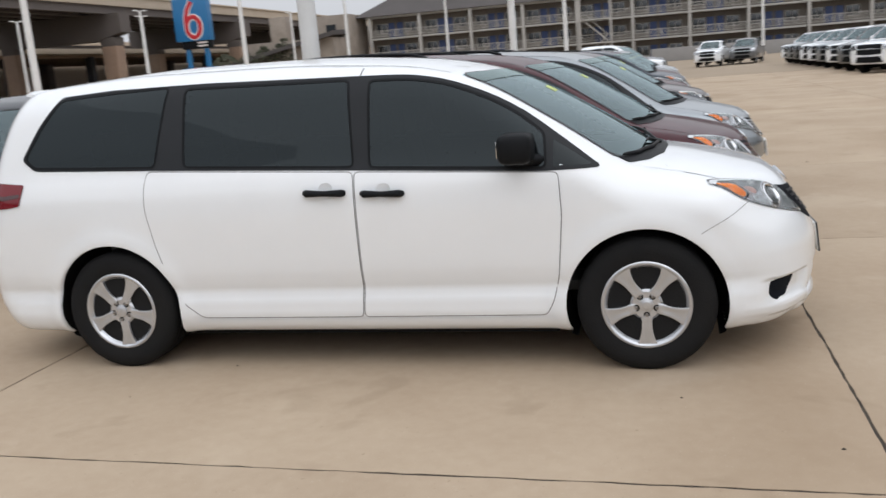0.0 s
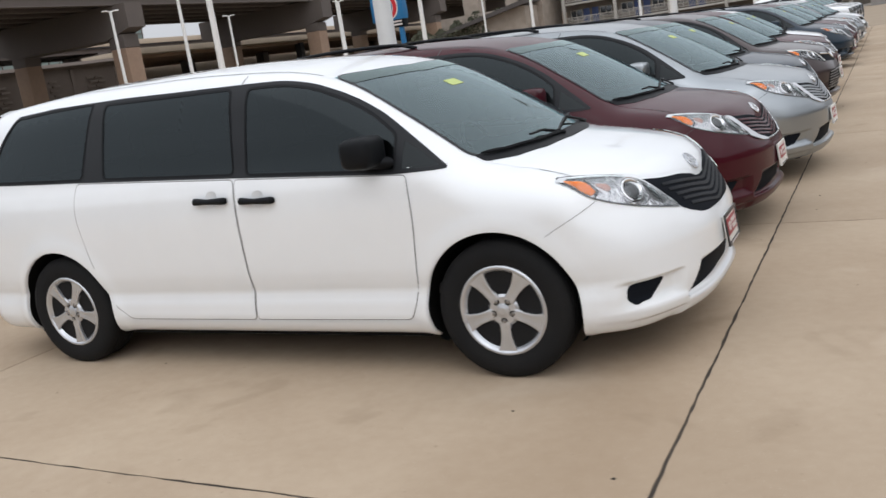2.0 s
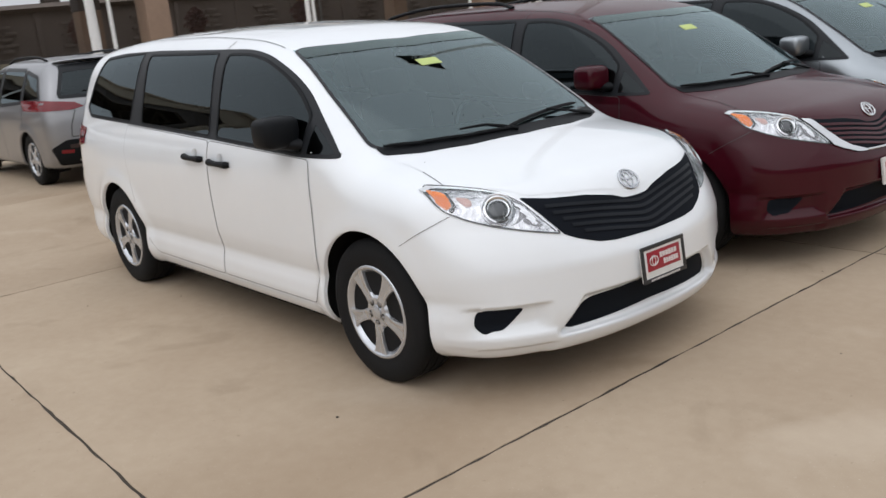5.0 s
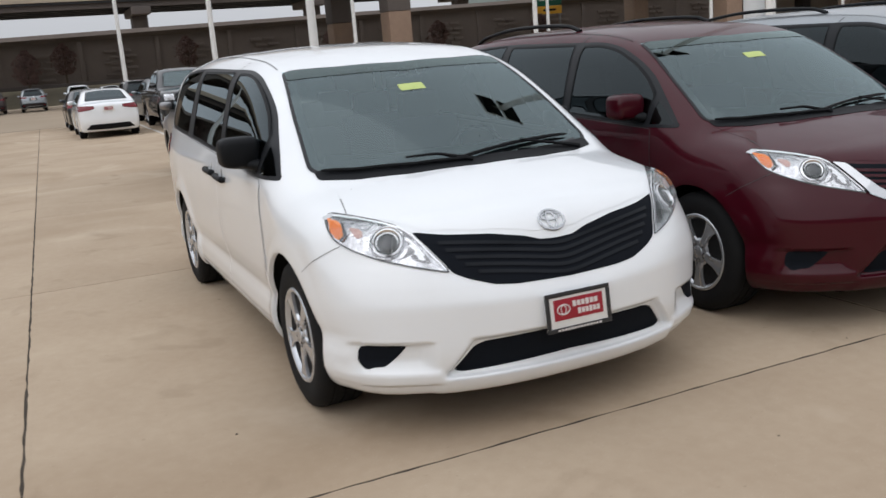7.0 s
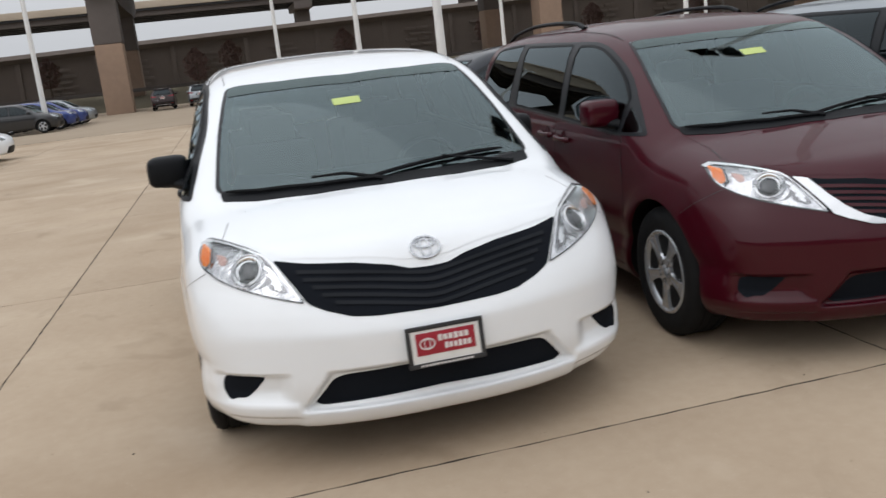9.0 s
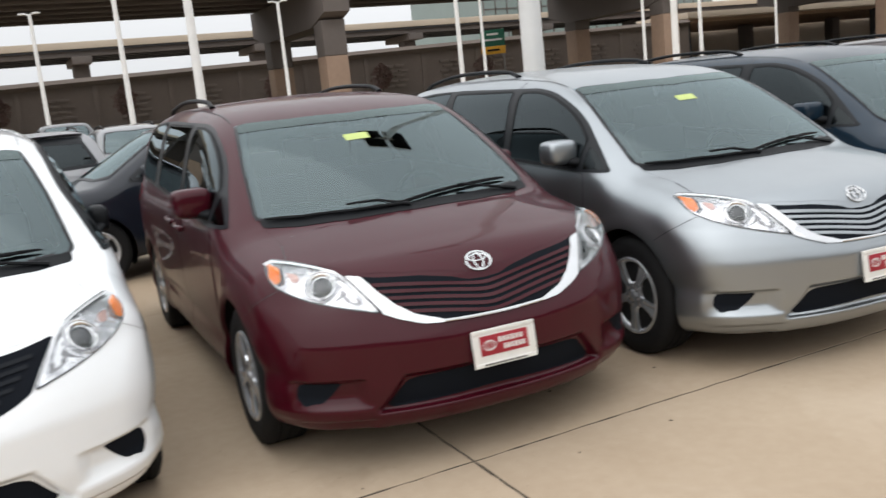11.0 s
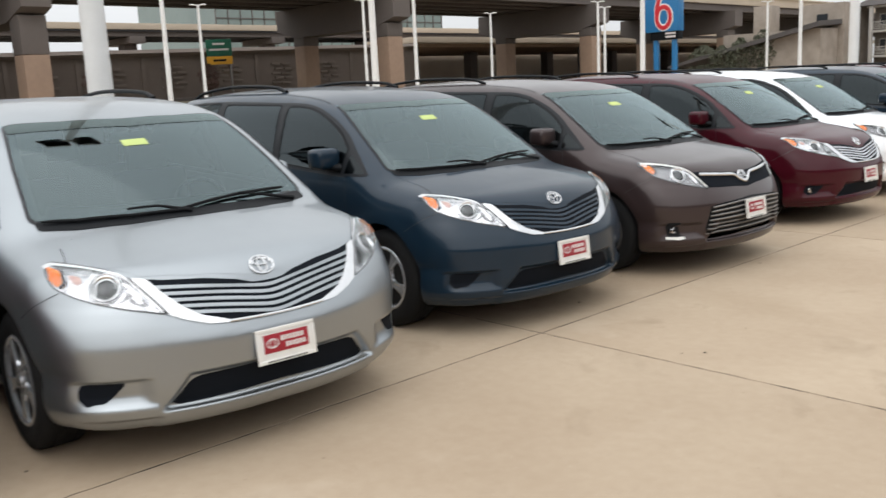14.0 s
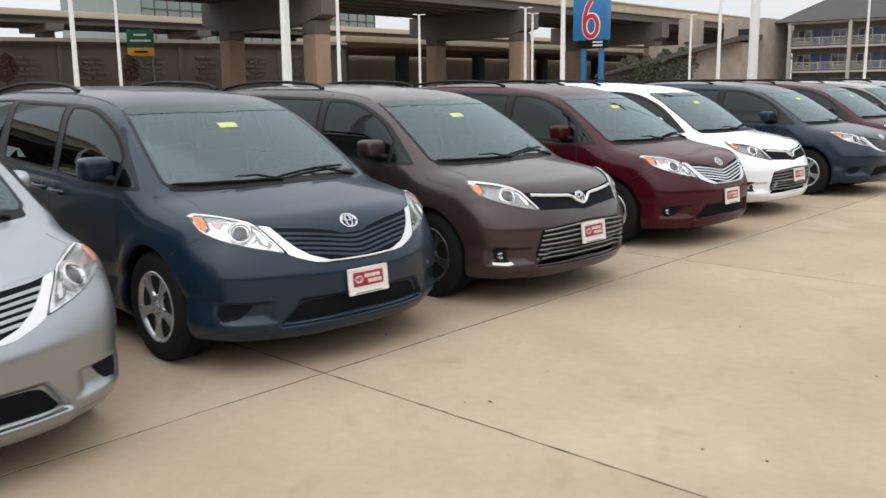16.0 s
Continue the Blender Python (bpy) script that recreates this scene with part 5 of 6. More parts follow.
PICKUP = CarShape(
    hood=[(1.0, 0.95), (0.92, 1.14), (0.7, 1.22), (0.2, 1.28), (-0.2, 1.31), (-0.6, 1.33)],
    roof=[(0.5, 1.7), (-0.8, 1.83), (-1.2, 1.91), (-1.9, 1.93), (-2.35, 1.90), (-2.5, 1.75), (-2.62, 1.40), (-2.7, 1.32), (-4.9, 1.32)],
    width=[(0.3, 0.88), (0.4, 0.96), (0.7, 1.0), (1.0, 1.0), (1.2, 0.985), (1.3, 0.94), (1.5, 0.87), (1.8, 0.76), (2.0, 0.70)],
    front=[(0.3, 0.86), (0.45, 0.95), (0.8, 0.97), (1.1, 0.95), (1.3, 0.9)],
    rear=[(0.4, -4.75), (0.6, -4.82), (1.3, -4.82), (2.0, -4.8)],
    glass=(-0.05, 1.29, 0.70, 0.28, 0.0), wheels=(0.0, -3.70), spine=((0.2, 0.8), (-4.2, 0.8)), arch=0.45, hub=0.40, floor=0.36, ends=(0.2, -4.3), nose=(0.14, 3.0), crown=0.04, soft=(0.12, 0.10, 0.08))

KINDS = {
    "sedan": dict(shape=SEDAN, panes=[[(-2.95, 1.03), (-2.62, 1.24), (-2.25, 1.345), (-1.62, 1.385), (-1.62, 0.985)], [(-1.55, 0.98), (-1.55, 1.385), (-1.25, 1.365), (-0.85, 1.24), (-0.35, 0.965)]],
                  screen=[(-0.02, 0.0), (-0.10, 0.45), (-0.26, 0.68), (-0.85, 0.56), (-0.95, 0.5), (-0.86, 0.0)],
                  back=("top", [(-2.42, 0.0), (-2.46, 0.50), (-3.10, 0.60), (-3.16, 0.0)]),
                  lamp=[(0.82, 0.76), (0.60, 0.72), (0.45, 0.64), (0.60, 0.62), (0.82, 0.68)], tail=[(0.84, 0.98), (0.40, 0.96), (0.40, 0.88), (0.60, 0.84), (0.84, 0.82)],
                  grille=[(0.0, 0.44), (0.42, 0.42), (0.50, 0.24), (0.0, 0.22)], plate=(-3.71, 0.86), wheel=(0.315, 0.215), doors=[(-1.58, 0.30, 0.96)], bump=[(0.0, 0.42), (0.55, 0.42), (0.70, 0.28), (0.0, 0.26)]),
    "crossover": dict(shape=CROSSOVER, panes=[[(-3.22, 1.14), (-3.05, 1.42), (-2.62, 1.50), (-2.62, 1.11)], [(-2.55, 1.11), (-2.55, 1.52), (-1.62, 1.545), (-1.62, 1.07)], [(-1.55, 1.07), (-1.55, 1.545), (-1.25, 1.52), (-0.85, 1.36), (-0.42, 1.06)]],
                      screen=[(-0.02, 0.0), (-0.10, 0.5), (-0.24, 0.72), (-0.80, 0.60), (-0.93, 0.55), (-0.82, 0.0)],
                      back=("back", [(0.0, 1.53), (0.52, 1.51), (0.66, 1.20), (0.66, 1.15), (0.0, 1.13)]),
                      lamp=[(0.84, 0.93), (0.60, 0.88), (0.46, 0.80), (0.60, 0.77), (0.84, 0.83)], tail=[(0.90, 1.14), (0.50, 1.08), (0.40, 1.02), (0.55, 0.99), (0.90, 1.00)],
                      grille=[(0.0, 0.55), (0.50, 0.52), (0.56, 0.32), (0.0, 0.30)], plate=(-3.625, 0.93), wheel=(0.352, 0.225), doors=[(-1.58, 0.34, 1.05), (-2.58, 0.5, 1.09)], bump=[(0.0, 0.62), (0.70, 0.62), (0.86, 0.52), (0.78, 0.30), (0.0, 0.28)]),
    "pickup": dict(shape=PICKUP, panes=[[(-2.40, 1.33), (-2.36, 1.74), (-1.55, 1.80), (-1.55, 1.31)], [(-1.48, 1.31), (-1.48, 1.80), (-1.15, 1.78), (-0.80, 1.62), (-0.48, 1.32)]],
                   screen=[(-0.10, 0.0), (-0.16, 0.5), (-0.28, 0.74), (-0.82, 0.64), (-0.90, 0.55), (-0.84, 0.0)], back=None,
                   lamp=[(0.90, 1.12), (0.62, 1.12), (0.60, 0.93), (0.90, 0.93)], tail=[(0.93, 1.20), (0.80, 1.20), (0.80, 0.85), (0.93, 0.85)],
                   grille=[(0.0, 1.14), (0.56, 1.13), (0.55, 0.75), (0.0, 0.72)], plate=(-4.85, 0.85), wheel=(0.40, 0.24), doors=[(-1.52, 0.45, 1.29), (-2.45, 0.5, 1.30)], bump=[(0.0, 0.68), (0.86, 0.68), (0.86, 0.46), (0.0, 0.44)]),
}


def car(kind, coat, at, label, rails=False, detail=True, group="", wells=True):
    k = KINDS[kind]
    c = k["shape"]
    v = thing("pickup_truck" if kind == "pickup" else "car", label, "pickup truck" if kind == "pickup" else "car", at, group)
    loops = [rounded(p, 0.03, 0.04) for p in k["panes"]]
    screen = rounded([(a, b) for a, b in k["screen"]] + [(a, -b) for a, b in reversed(k["screen"]) if b], 0.03, 0.04)
    back = None
    if k["back"]:
        bk, half = k["back"]
        back = rounded(mirrored(half), 0.04, 0.04) if bk == "back" else rounded(half + [(a, -b) for a, b in reversed(half) if b], 0.04, 0.04)
    cuts = [("side", shrunk(p, 0.012)) for p in loops] + [("top", shrunk(screen, 0.02))] + ([(k["back"][0], shrunk(back, 0.02))] if back is not None else [])
    body = part("body", shared((kind, "body"), lambda: skin_mesh("body", c, cuts, 70, 20, 60, under=20, nose=20)), coat, v)
    for wx in c.wheels:
        for s in (-1, 1):
            part("wheel_well", shared((kind, "well", wx, s), lambda: wheel_well(c, wx, s)), WELL, body)
            part("arch_lip", shared((kind, "lip", wx, s), lambda: arch_lip(c, wx, s)), coat, body)
    length = -c.wheels[1]
    part("underbody", shared((kind, "under"), lambda: Geo().box((-length / 2, 0, c.floor + 0.06), (length + 1.1, 1.3, 0.12), 0.03).mesh("underbody")), WELL, v)
    part("windscreen", shared((kind, "screen"), lambda: patch("windscreen", c, "top", screen, 0.003, grid=0.07, rim=0)), SCREEN, v)
    part("windscreen_border", shared((kind, "frit"), lambda: ribbon("border", c, "top", shrunk(screen, 0.012), 0.04, 0.005, closed=True)), GLOSSBLACK, v)
    if back is not None:
        part("rear_window", shared((kind, "back"), lambda: patch("rear_window", c, k["back"][0], back, 0.003, grid=0.07, rim=0)), PRIVACY, v)
        part("rear_window_border", shared((kind, "backfrit"), lambda: ribbon("border", c, k["back"][0], shrunk(back, 0.01), 0.045, 0.005, closed=True)), GLOSSBLACK, v)
    for s in (-1, 1):
        for i, p in enumerate(loops):
            part("side_window", shared((kind, "pane", i, s), lambda: patch("side_window", c, "side", p, 0.003, s, 0.07, rim=0)), PRIVACY, v)
            part("window_frame", shared((kind, "wframe", i, s), lambda: ribbon("window_frame", c, "side", p, 0.045, 0.005, s, True)), GLOSSBLACK, v)
        for j, (x, z0, z1) in enumerate(k["doors"]):
            part("door_gap", shared((kind, "gap", j, s), lambda: ribbon("door_gap", c, "side", [(x, z0), (x, z1)], 0.01, 0.002, s)), SEAM, body)
        lp = rounded(k["lamp"], 0.02, 0.03)
        lamp = part("headlamp", shared((kind, "lamp", s), lambda: patch("headlamp", c, "front", lp, 0.004, s, 0.05)), REFLECTOR, v)
        part("lens", shared((kind, "lens", s), lambda: patch("lens", c, "front", lp, 0.014, s, 0.06, rim=0.01)), LENS, lamp)
        tp = rounded(k["tail"], 0.02, 0.03)
        part("tail_lamp", shared((kind, "tail", s), lambda: patch("tail_lamp", c, "back", tp, 0.012, s, 0.05, rim=0.014)), REDLENS, v)
        mx, mz = loops[-1][:, 0].max() - 0.18, loops[-1][:, 1].min() + 0.07
        y = float(c.on("side", [mx], [mz], s)[0, 1])
        part("door_mirror", shared((kind, "mirror", s), lambda: Geo().blob((mx, y + s * 0.10, mz + 0.02), (0.07, 0.10, 0.065), 0.65, 14, 8).tube([(mx + 0.04, y - s * 0.02, mz - 0.04), (mx, y + s * 0.06, mz - 0.01)], 0.03).mesh("mirror")), coat, v)
        if rails:
            xs = np.linspace(-1.3, -2.9, 9)
            t = c.on("top", xs, 0 * xs + 0.54, s)
            part("roof_rail", shared((kind, "rail", s), lambda: Geo().tube([(p[0], p[1], p[2] + 0.045 * math.sin(math.pi * min(1, max(0, i / 8))) ** 0.4 + 0.004) for i, p in enumerate(t)], 0.017).mesh("rail")), TRIM, v)
    gl = rounded(mirrored(k["grille"]), 0.03, 0.04)
    part("grille", shared((kind, "grille"), lambda: patch("grille", c, "front", gl, 0.006, grid=0.06)), TRIM, v)
    bp = rounded(mirrored(k["bump"]), 0.04, 0.04)
    part("rear_bumper", shared((kind, "bumper"), lambda: patch("rear_bumper", c, "back", bp, 0.012, grid=0.06, rim=0.014)), CHROME if kind == "pickup" else TRIM, v)
    if kind == "pickup":
        part("front_bumper", shared((kind, "fbump"), lambda: patch("front_bumper", c, "front", rounded(mirrored([(0.0, 0.66), (0.50, 0.66), (0.62, 0.44), (0.0, 0.42)]), 0.03, 0.04), 0.014, grid=0.06, rim=0.014)), TRIM, v)
        g = part("grille_bar", shared((kind, "gbar"), lambda: patch("grille_bar", c, "front", rounded(mirrored([(0.0, 0.98), (0.54, 0.97), (0.54, 0.93), (0.0, 0.94)]), 0.01, 0.04), 0.016, grid=0.06)), CHROME, v)
    if kind == "crossover":
        ys = np.linspace(-0.56, 0.56, 13)
        sp = c.on("top", -3.17 + 0.10 * (ys / 0.56) ** 2, ys)
        part("rear_spoiler", shared("cross_spoiler", lambda: Geo().tube([(p[0] - 0.07, p[1], p[2] - 0.004) for p in sp], [0.04] + [0.09] * 11 + [0.04], 10, 0.24).mesh("spoiler")), coat, v)
        # Black band on the rear window stands in for the spoiler's shadow.
        part("spoiler_shadow", shared("cross_shadow", lambda: ribbon("band", c, "back", [(-0.54, 1.500), (0.0, 1.520), (0.54, 1.500)], 0.09, 0.006)), GLOSSBLACK, v)
        t = np.linspace(0, 2 * np.pi, 21)
        ring = Geo()
        for ra, rb in ((0.062, 0.042), (0.022, 0.036)):
            q = c.on("back", ra * np.cos(t), 1.088 + rb * np.sin(t))
            ring.tube(q + c.normal(q) * 0.008, 0.006, 6)
        part("emblem", shared("cross_emblem", lambda: ring.mesh("emblem")), CHROME, v)
        part("garnish", shared("cross_garnish", lambda: ribbon("garnish", c, "back", [(-0.44, 1.045), (-0.2, 1.052), (0.2, 1.052), (0.44, 1.045)], 0.022, 0.012)), coat, v)
        part("tailgate_gap", shared("cross_gate", lambda: ribbon("gap", c, "back", [(-0.52, 0.985), (-0.60, 0.80), (-0.62, 0.655), (-0.3, 0.645), (0.3, 0.645), (0.62, 0.655), (0.60, 0.80), (0.52, 0.985)], 0.012, 0.003)), SEAM, body)
        part("plate_recess", shared("cross_recess", lambda: patch("recess", c, "back", rounded(mirrored([(0.0, 1.03), (0.24, 1.02), (0.27, 0.83), (0.0, 0.82)]), 0.03, 0.04), 0.004, grid=0.06)), SEAM, v)
        part("badge", shared("cross_badge", lambda: ribbon("badge", c, "back", [(0.34, 0.775), (0.50, 0.775)], 0.022, 0.010)), CHROME, v)
        part("skid_strip", shared("cross_skid", lambda: ribbon("skid", c, "back", [(-0.56, 0.345), (-0.44, 0.405), (0.0, 0.415), (0.44, 0.405), (0.56, 0.345)], 0.030, 0.016)), ALLOY, v)
        part("bumper_strip", shared("cross_strip", lambda: ribbon("strip", c, "back", [(-0.66, 0.535), (0.0, 0.545), (0.66, 0.535)], 0.05, 0.016)), BROWN, v)
        arm = c.on("back", [0.0, 0.12, 0.26, 0.36], [1.165, 1.185, 1.20, 1.21])
        part("rear_wiper", shared("cross_wiper", lambda: Geo().tube(arm + c.normal(arm) * 0.016, [0.016, 0.011, 0.009, 0.006], 6).mesh("wiper")), TRIM, v)
        for s in (-1, 1):
            part("reflector", shared(("cross_refl", s), lambda: ribbon("reflector", c, "back", [(0.62, 0.47), (0.76, 0.48)], 0.045, 0.018, s)), REDLENS, v)
    if detail:
        plate_on(v, k["plate"][0] - 0.006, k["plate"][1], 4, 180)
    r, rim = k["wheel"]
    for wx in c.wheels:
        for s in (-1, 1):
            add_wheel(v, wx, c.width(np.array([0.5])).item() - 0.135, r, s, kind, r, rim, 0.22, 5, full=False)
    seat = shared("simple_seat", lambda: Geo().box((0, 0, 0.50), (0.5, 0.5, 0.16), 0.05).box((-0.25, 0, 0.80), (0.14, 0.48, 0.55), 0.05).box((-0.29, 0, 1.13), (0.10, 0.26, 0.14), 0.04).mesh("seat"))
    for x in ((-1.15, -2.0) if kind != "sedan" else (-1.2, -2.1)):
        for y in (-0.36, 0.36):
            part("seat", seat, DARKCABIN, v, at=Matrix.Translation((x, y, 0.12 if kind == "crossover" else 0.38 if kind == "pickup" else -0.02)))
    part("dashboard", shared((kind, "dash"), lambda: Geo().box((-0.45, 0, c.glass[1] - 0.13), (0.45, 1.36, 0.2), 0.05).mesh("dashboard")), CABIN, v)
    return v


for kind, coat, x, y, yaw, label, rails in [
    ("crossover", MAUVE, -12.05, 1.10, 181, "grey crossover with red tail lamps, seen from behind", True),
    ("crossover", INK, -6.45, 1.35, -88, "dark blue crossover parked across the tails of the minivans", False),
    ("sedan", GREY, -6.1, 6.9, 0, "grey sedan parked behind the minivans", False),
    ("sedan", WHITE, -28.2, 0.25, 180, "white sedan with red tail lamps, seen from behind", False),
    ("sedan", BLACK, -34.5, 0.2, 180, "black sedan parked ahead of the white sedan", False),
    ("crossover", GREY, -15.4, 3.4, 0, "dark grey crossover facing the aisle", True),
    ("sedan", SILVER, -17.6, 5.4, 180, "silver blue sedan parked with its tail to the aisle", False),
    ("crossover", WHITE, -15.2, 6.4, 180, "white crossover parked with its tail to the aisle", True),
    ("crossover", BLACK, -19.5, 8.8, 0, "black crossover parked among other cars", True),
    ("pickup", BLACK, -25.8, 2.85, 0, "tall black truck parked nose to the lot", False),
    ("crossover", SILVER, -34.3, 2.95, 180, "silver crossover with red tail lamps beside a painted line", True),
    ("crossover", BLACK, -40.5, 2.7, 180, "black crossover at the end of the parked rank", False),
    ("crossover", BROWN, -71.5, -4.3, 180, "dark crossover parked at the far kerb", True),
    ("crossover", SILVER, -71.9, -1.5, 180, "silver crossover parked at the far kerb", True),
    ("crossover", WHITE, -66.0, 1.6, 0, "white crossover facing the aisle far away", False),
    ("sedan", WHITE, -72.0, 4.0, 180, "white sedan parked at the far kerb", False),
    ("sedan", SILVER, -20.4, -7.7, 92, "silver sedan at the side of the aisle", False),
    ("sedan", SILVER, -22.9, -7.7, 91, "silver sedan at the side of the aisle", False),
    ("sedan", WHITE, -25.5, -7.7, 90, "white sedan at the side of the aisle", False),
    ("crossover", BLACK, -48.5, -9.6, 88, "black crossover with bright wheels beside the aisle", False),
    ("crossover", NAVY, -51.3, -9.2, 89, "royal blue crossover beside the aisle", False),
    ("crossover", NAVY, -54.1, -9.0, 89, "royal blue crossover beside the aisle", False),
    ("crossover", SILVER, -56.9, -8.8, 89, "silver crossover beside the aisle", False),
    ("crossover", RED, -55.0, -17.0, 0, "dark red crossover in the far rows", False),
    ("crossover", BLACK, -58.5, -16.5, 0, "black crossover in the far rows", False),
]:
    car(kind, coat, pose(x, y, 0, 0, 0, yaw), label, rails)
for i, coat in enumerate((WHITE, SILVER, GREY, WHITE, WHITE, SILVER, WHITE, GREY, WHITE)):
    x, y, yaw = 9.2 - 0.05 * i, 58.8 - 3.1 * i, 222
    car("pickup", coat, pose(x, y, 0, 0, 0, yaw), "pickup truck standing in a row of trucks with dark grilles", detail=False, group="row of pickup trucks")
car("pickup", WHITE, pose(3.75, 67.0, 0, 0, 0, -103), "white pickup truck facing the lot", detail=False)
car("pickup", GREY, pose(6.4, 68.2, 0, 0, 0, -103), "dark green-grey pickup truck facing the lot", detail=False)
for i, (coat, y) in enumerate([(WHITE, 32.3), (WHITE, 35.2), (WHITE, 38.1), (WHITE, 41.2)]):
    car("pickup", coat, pose(-0.6, y, 0, 0, 0, -1), "white pickup truck at the end of the row", detail=False, group="white trucks at the end of the row")

# ---- light poles ----
def light_pole(x, y, tall=9.6, r=0.10, heads=2, turn=0.0, label="tall white lamp post with flat lamp heads"):
    p = thing("lamp_post", label, "lamp post", pose(x, y, 0, 0, 0, turn), "lamp posts of the lot")
    part("pole", shared(("pole", r, tall), lambda: Geo().lathe([(r * 1.15, 0.5), (r, tall * 0.5), (r * 0.85, tall)], 14, "z").mesh("pole")), POLE, p)
    part("footing", shared(("footing", r), lambda: Geo().lathe([(0.28, -0.1), (0.28, 0.6), (0.24, 0.66), (r, 0.66)], 18, "z").mesh("footing")), PARAPET, p)
    part("arm", shared(("arm", r, tall), lambda: Geo().tube([(-0.3, 0, tall + 0.02), (0, 0, tall - 0.04), (0.3, 0, tall + 0.02)], 0.05).mesh("arm")), POLE, p)
    for s in (-1, 1)[:heads]:
        size = (0.66, 0.86, 0.12) if tall < 9 else (0.42, 0.36, 0.10)
        part("lamp_head", shared(("head", tall, s), lambda: Geo().box((s * (size[0] / 2 + (0.06 if tall < 9 else 0.28)), 0, tall + 0.05), size, 0.03).mesh("lamp_head")), POLE, p)
        if tall < 9:
            part("lamp_glass", shared(("head_glass", s), lambda: Geo().box((s * (size[0] / 2 + 0.06), 0, tall - 0.016), (0.60, 0.80, 0.02), 0.005).mesh("lamp_glass")), TRIM, p, "dark glass under the lamp head")
    return p


for x, y in ((-4.54, 6.29), (-4.89, 26.26), (-5.47, 50.5), (-24.76, 26.63), (-25.2, 47.1), (-26.4, 70.0), (-45.8, 48.0), (-51.6, 78.6), (-44.4, 100.8), (-55.5, 85.1),
             (-24.47, 6.8), (-62.0, 4.5), (-45.18, 7.58), (-61.9, 21.6), (-50.0, -9.8), (-64.7, 76.5), (-58.1, 53.1), (-65.9, 41.35), (-45.1, 27.55), (-23.3, 95.2), (9.1, 80.6)):
    light_pole(x, y, 8.7 if x > -6 else 9.6, 0.115 if x > -6 else 0.135, 2, 90 if x > -6 else 60)

# ---- the elevated road on tall columns ----
EX = -74.0
over = thing("highway_overpass", "tan concrete highway bridge on tall columns with wide caps", "overpass")
DROP, WIDE = -1.15, 20.0
m = Matrix.Translation((0, 0, DROP))
mid, long = 100.0, 460.0
# Deck, girders, caps and upper columns are a darker brown than the lower columns.
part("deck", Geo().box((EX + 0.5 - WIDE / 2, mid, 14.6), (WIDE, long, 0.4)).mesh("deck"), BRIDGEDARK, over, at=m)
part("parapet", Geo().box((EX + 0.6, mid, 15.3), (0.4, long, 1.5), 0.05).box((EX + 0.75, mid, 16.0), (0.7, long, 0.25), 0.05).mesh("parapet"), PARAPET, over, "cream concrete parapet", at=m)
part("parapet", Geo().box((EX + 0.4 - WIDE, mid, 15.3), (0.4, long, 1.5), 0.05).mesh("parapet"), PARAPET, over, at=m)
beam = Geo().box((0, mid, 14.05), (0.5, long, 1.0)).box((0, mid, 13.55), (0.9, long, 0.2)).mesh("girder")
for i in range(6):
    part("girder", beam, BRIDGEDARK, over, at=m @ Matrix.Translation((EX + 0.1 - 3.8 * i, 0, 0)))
for y in (-84.0, -46.0, -8.0, 30.1, 69.7, 107.3, 145.5, 184.0, 222.0):
    cap, back = Geo(), EX - WIDE - 1.0
    prof = [(EX + 2.2, 13.5), (EX + 2.2, 10.9), (EX - 1.6, 9.9), (back + 4.0, 9.9), (back, 10.9), (back, 13.5)]
    k = [(x, y - 1.25, z + DROP) for x, z in prof] + [(x, y + 1.25, z + DROP) for x, z in prof]
    cap.add(k, [(0, 1, 2, 3, 4, 5), (11, 10, 9, 8, 7, 6)] + [(i, i + 6, (i + 1) % 6 + 6, (i + 1) % 6) for i in range(6)])
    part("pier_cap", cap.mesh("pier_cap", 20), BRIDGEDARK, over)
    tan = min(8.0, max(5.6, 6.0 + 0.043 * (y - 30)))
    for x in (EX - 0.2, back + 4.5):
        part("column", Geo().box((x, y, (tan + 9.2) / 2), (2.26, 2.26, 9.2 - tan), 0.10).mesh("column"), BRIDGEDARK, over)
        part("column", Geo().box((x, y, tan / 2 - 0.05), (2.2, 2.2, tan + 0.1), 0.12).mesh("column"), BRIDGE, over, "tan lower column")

# a lower viaduct behind, on short piers
low = thing("far_viaduct", "lower concrete viaduct with a cream parapet behind the wall", "viaduct")
# Outer girder is brown; the deck and the inner girders are near-black.
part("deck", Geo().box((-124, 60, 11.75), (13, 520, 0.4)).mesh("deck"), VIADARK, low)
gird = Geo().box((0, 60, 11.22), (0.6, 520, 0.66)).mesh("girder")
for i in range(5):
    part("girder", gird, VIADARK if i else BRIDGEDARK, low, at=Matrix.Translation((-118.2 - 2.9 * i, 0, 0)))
part("parapet", Geo().box((-117.5, 60, 12.24), (0.4, 520, 0.86), 0.05).mesh("parapet"), PARAPET, low)
for i in range(16):
    y = -128 + 23.5 * i
    part("pier", Geo().box((-121, y, 4.9), (2.0, 2.0, 10.0), 0.1).box((-122, y, 10.4), (9.0, 2.4, 0.95), 0.1).mesh("pier"), BRIDGEDARK, low)

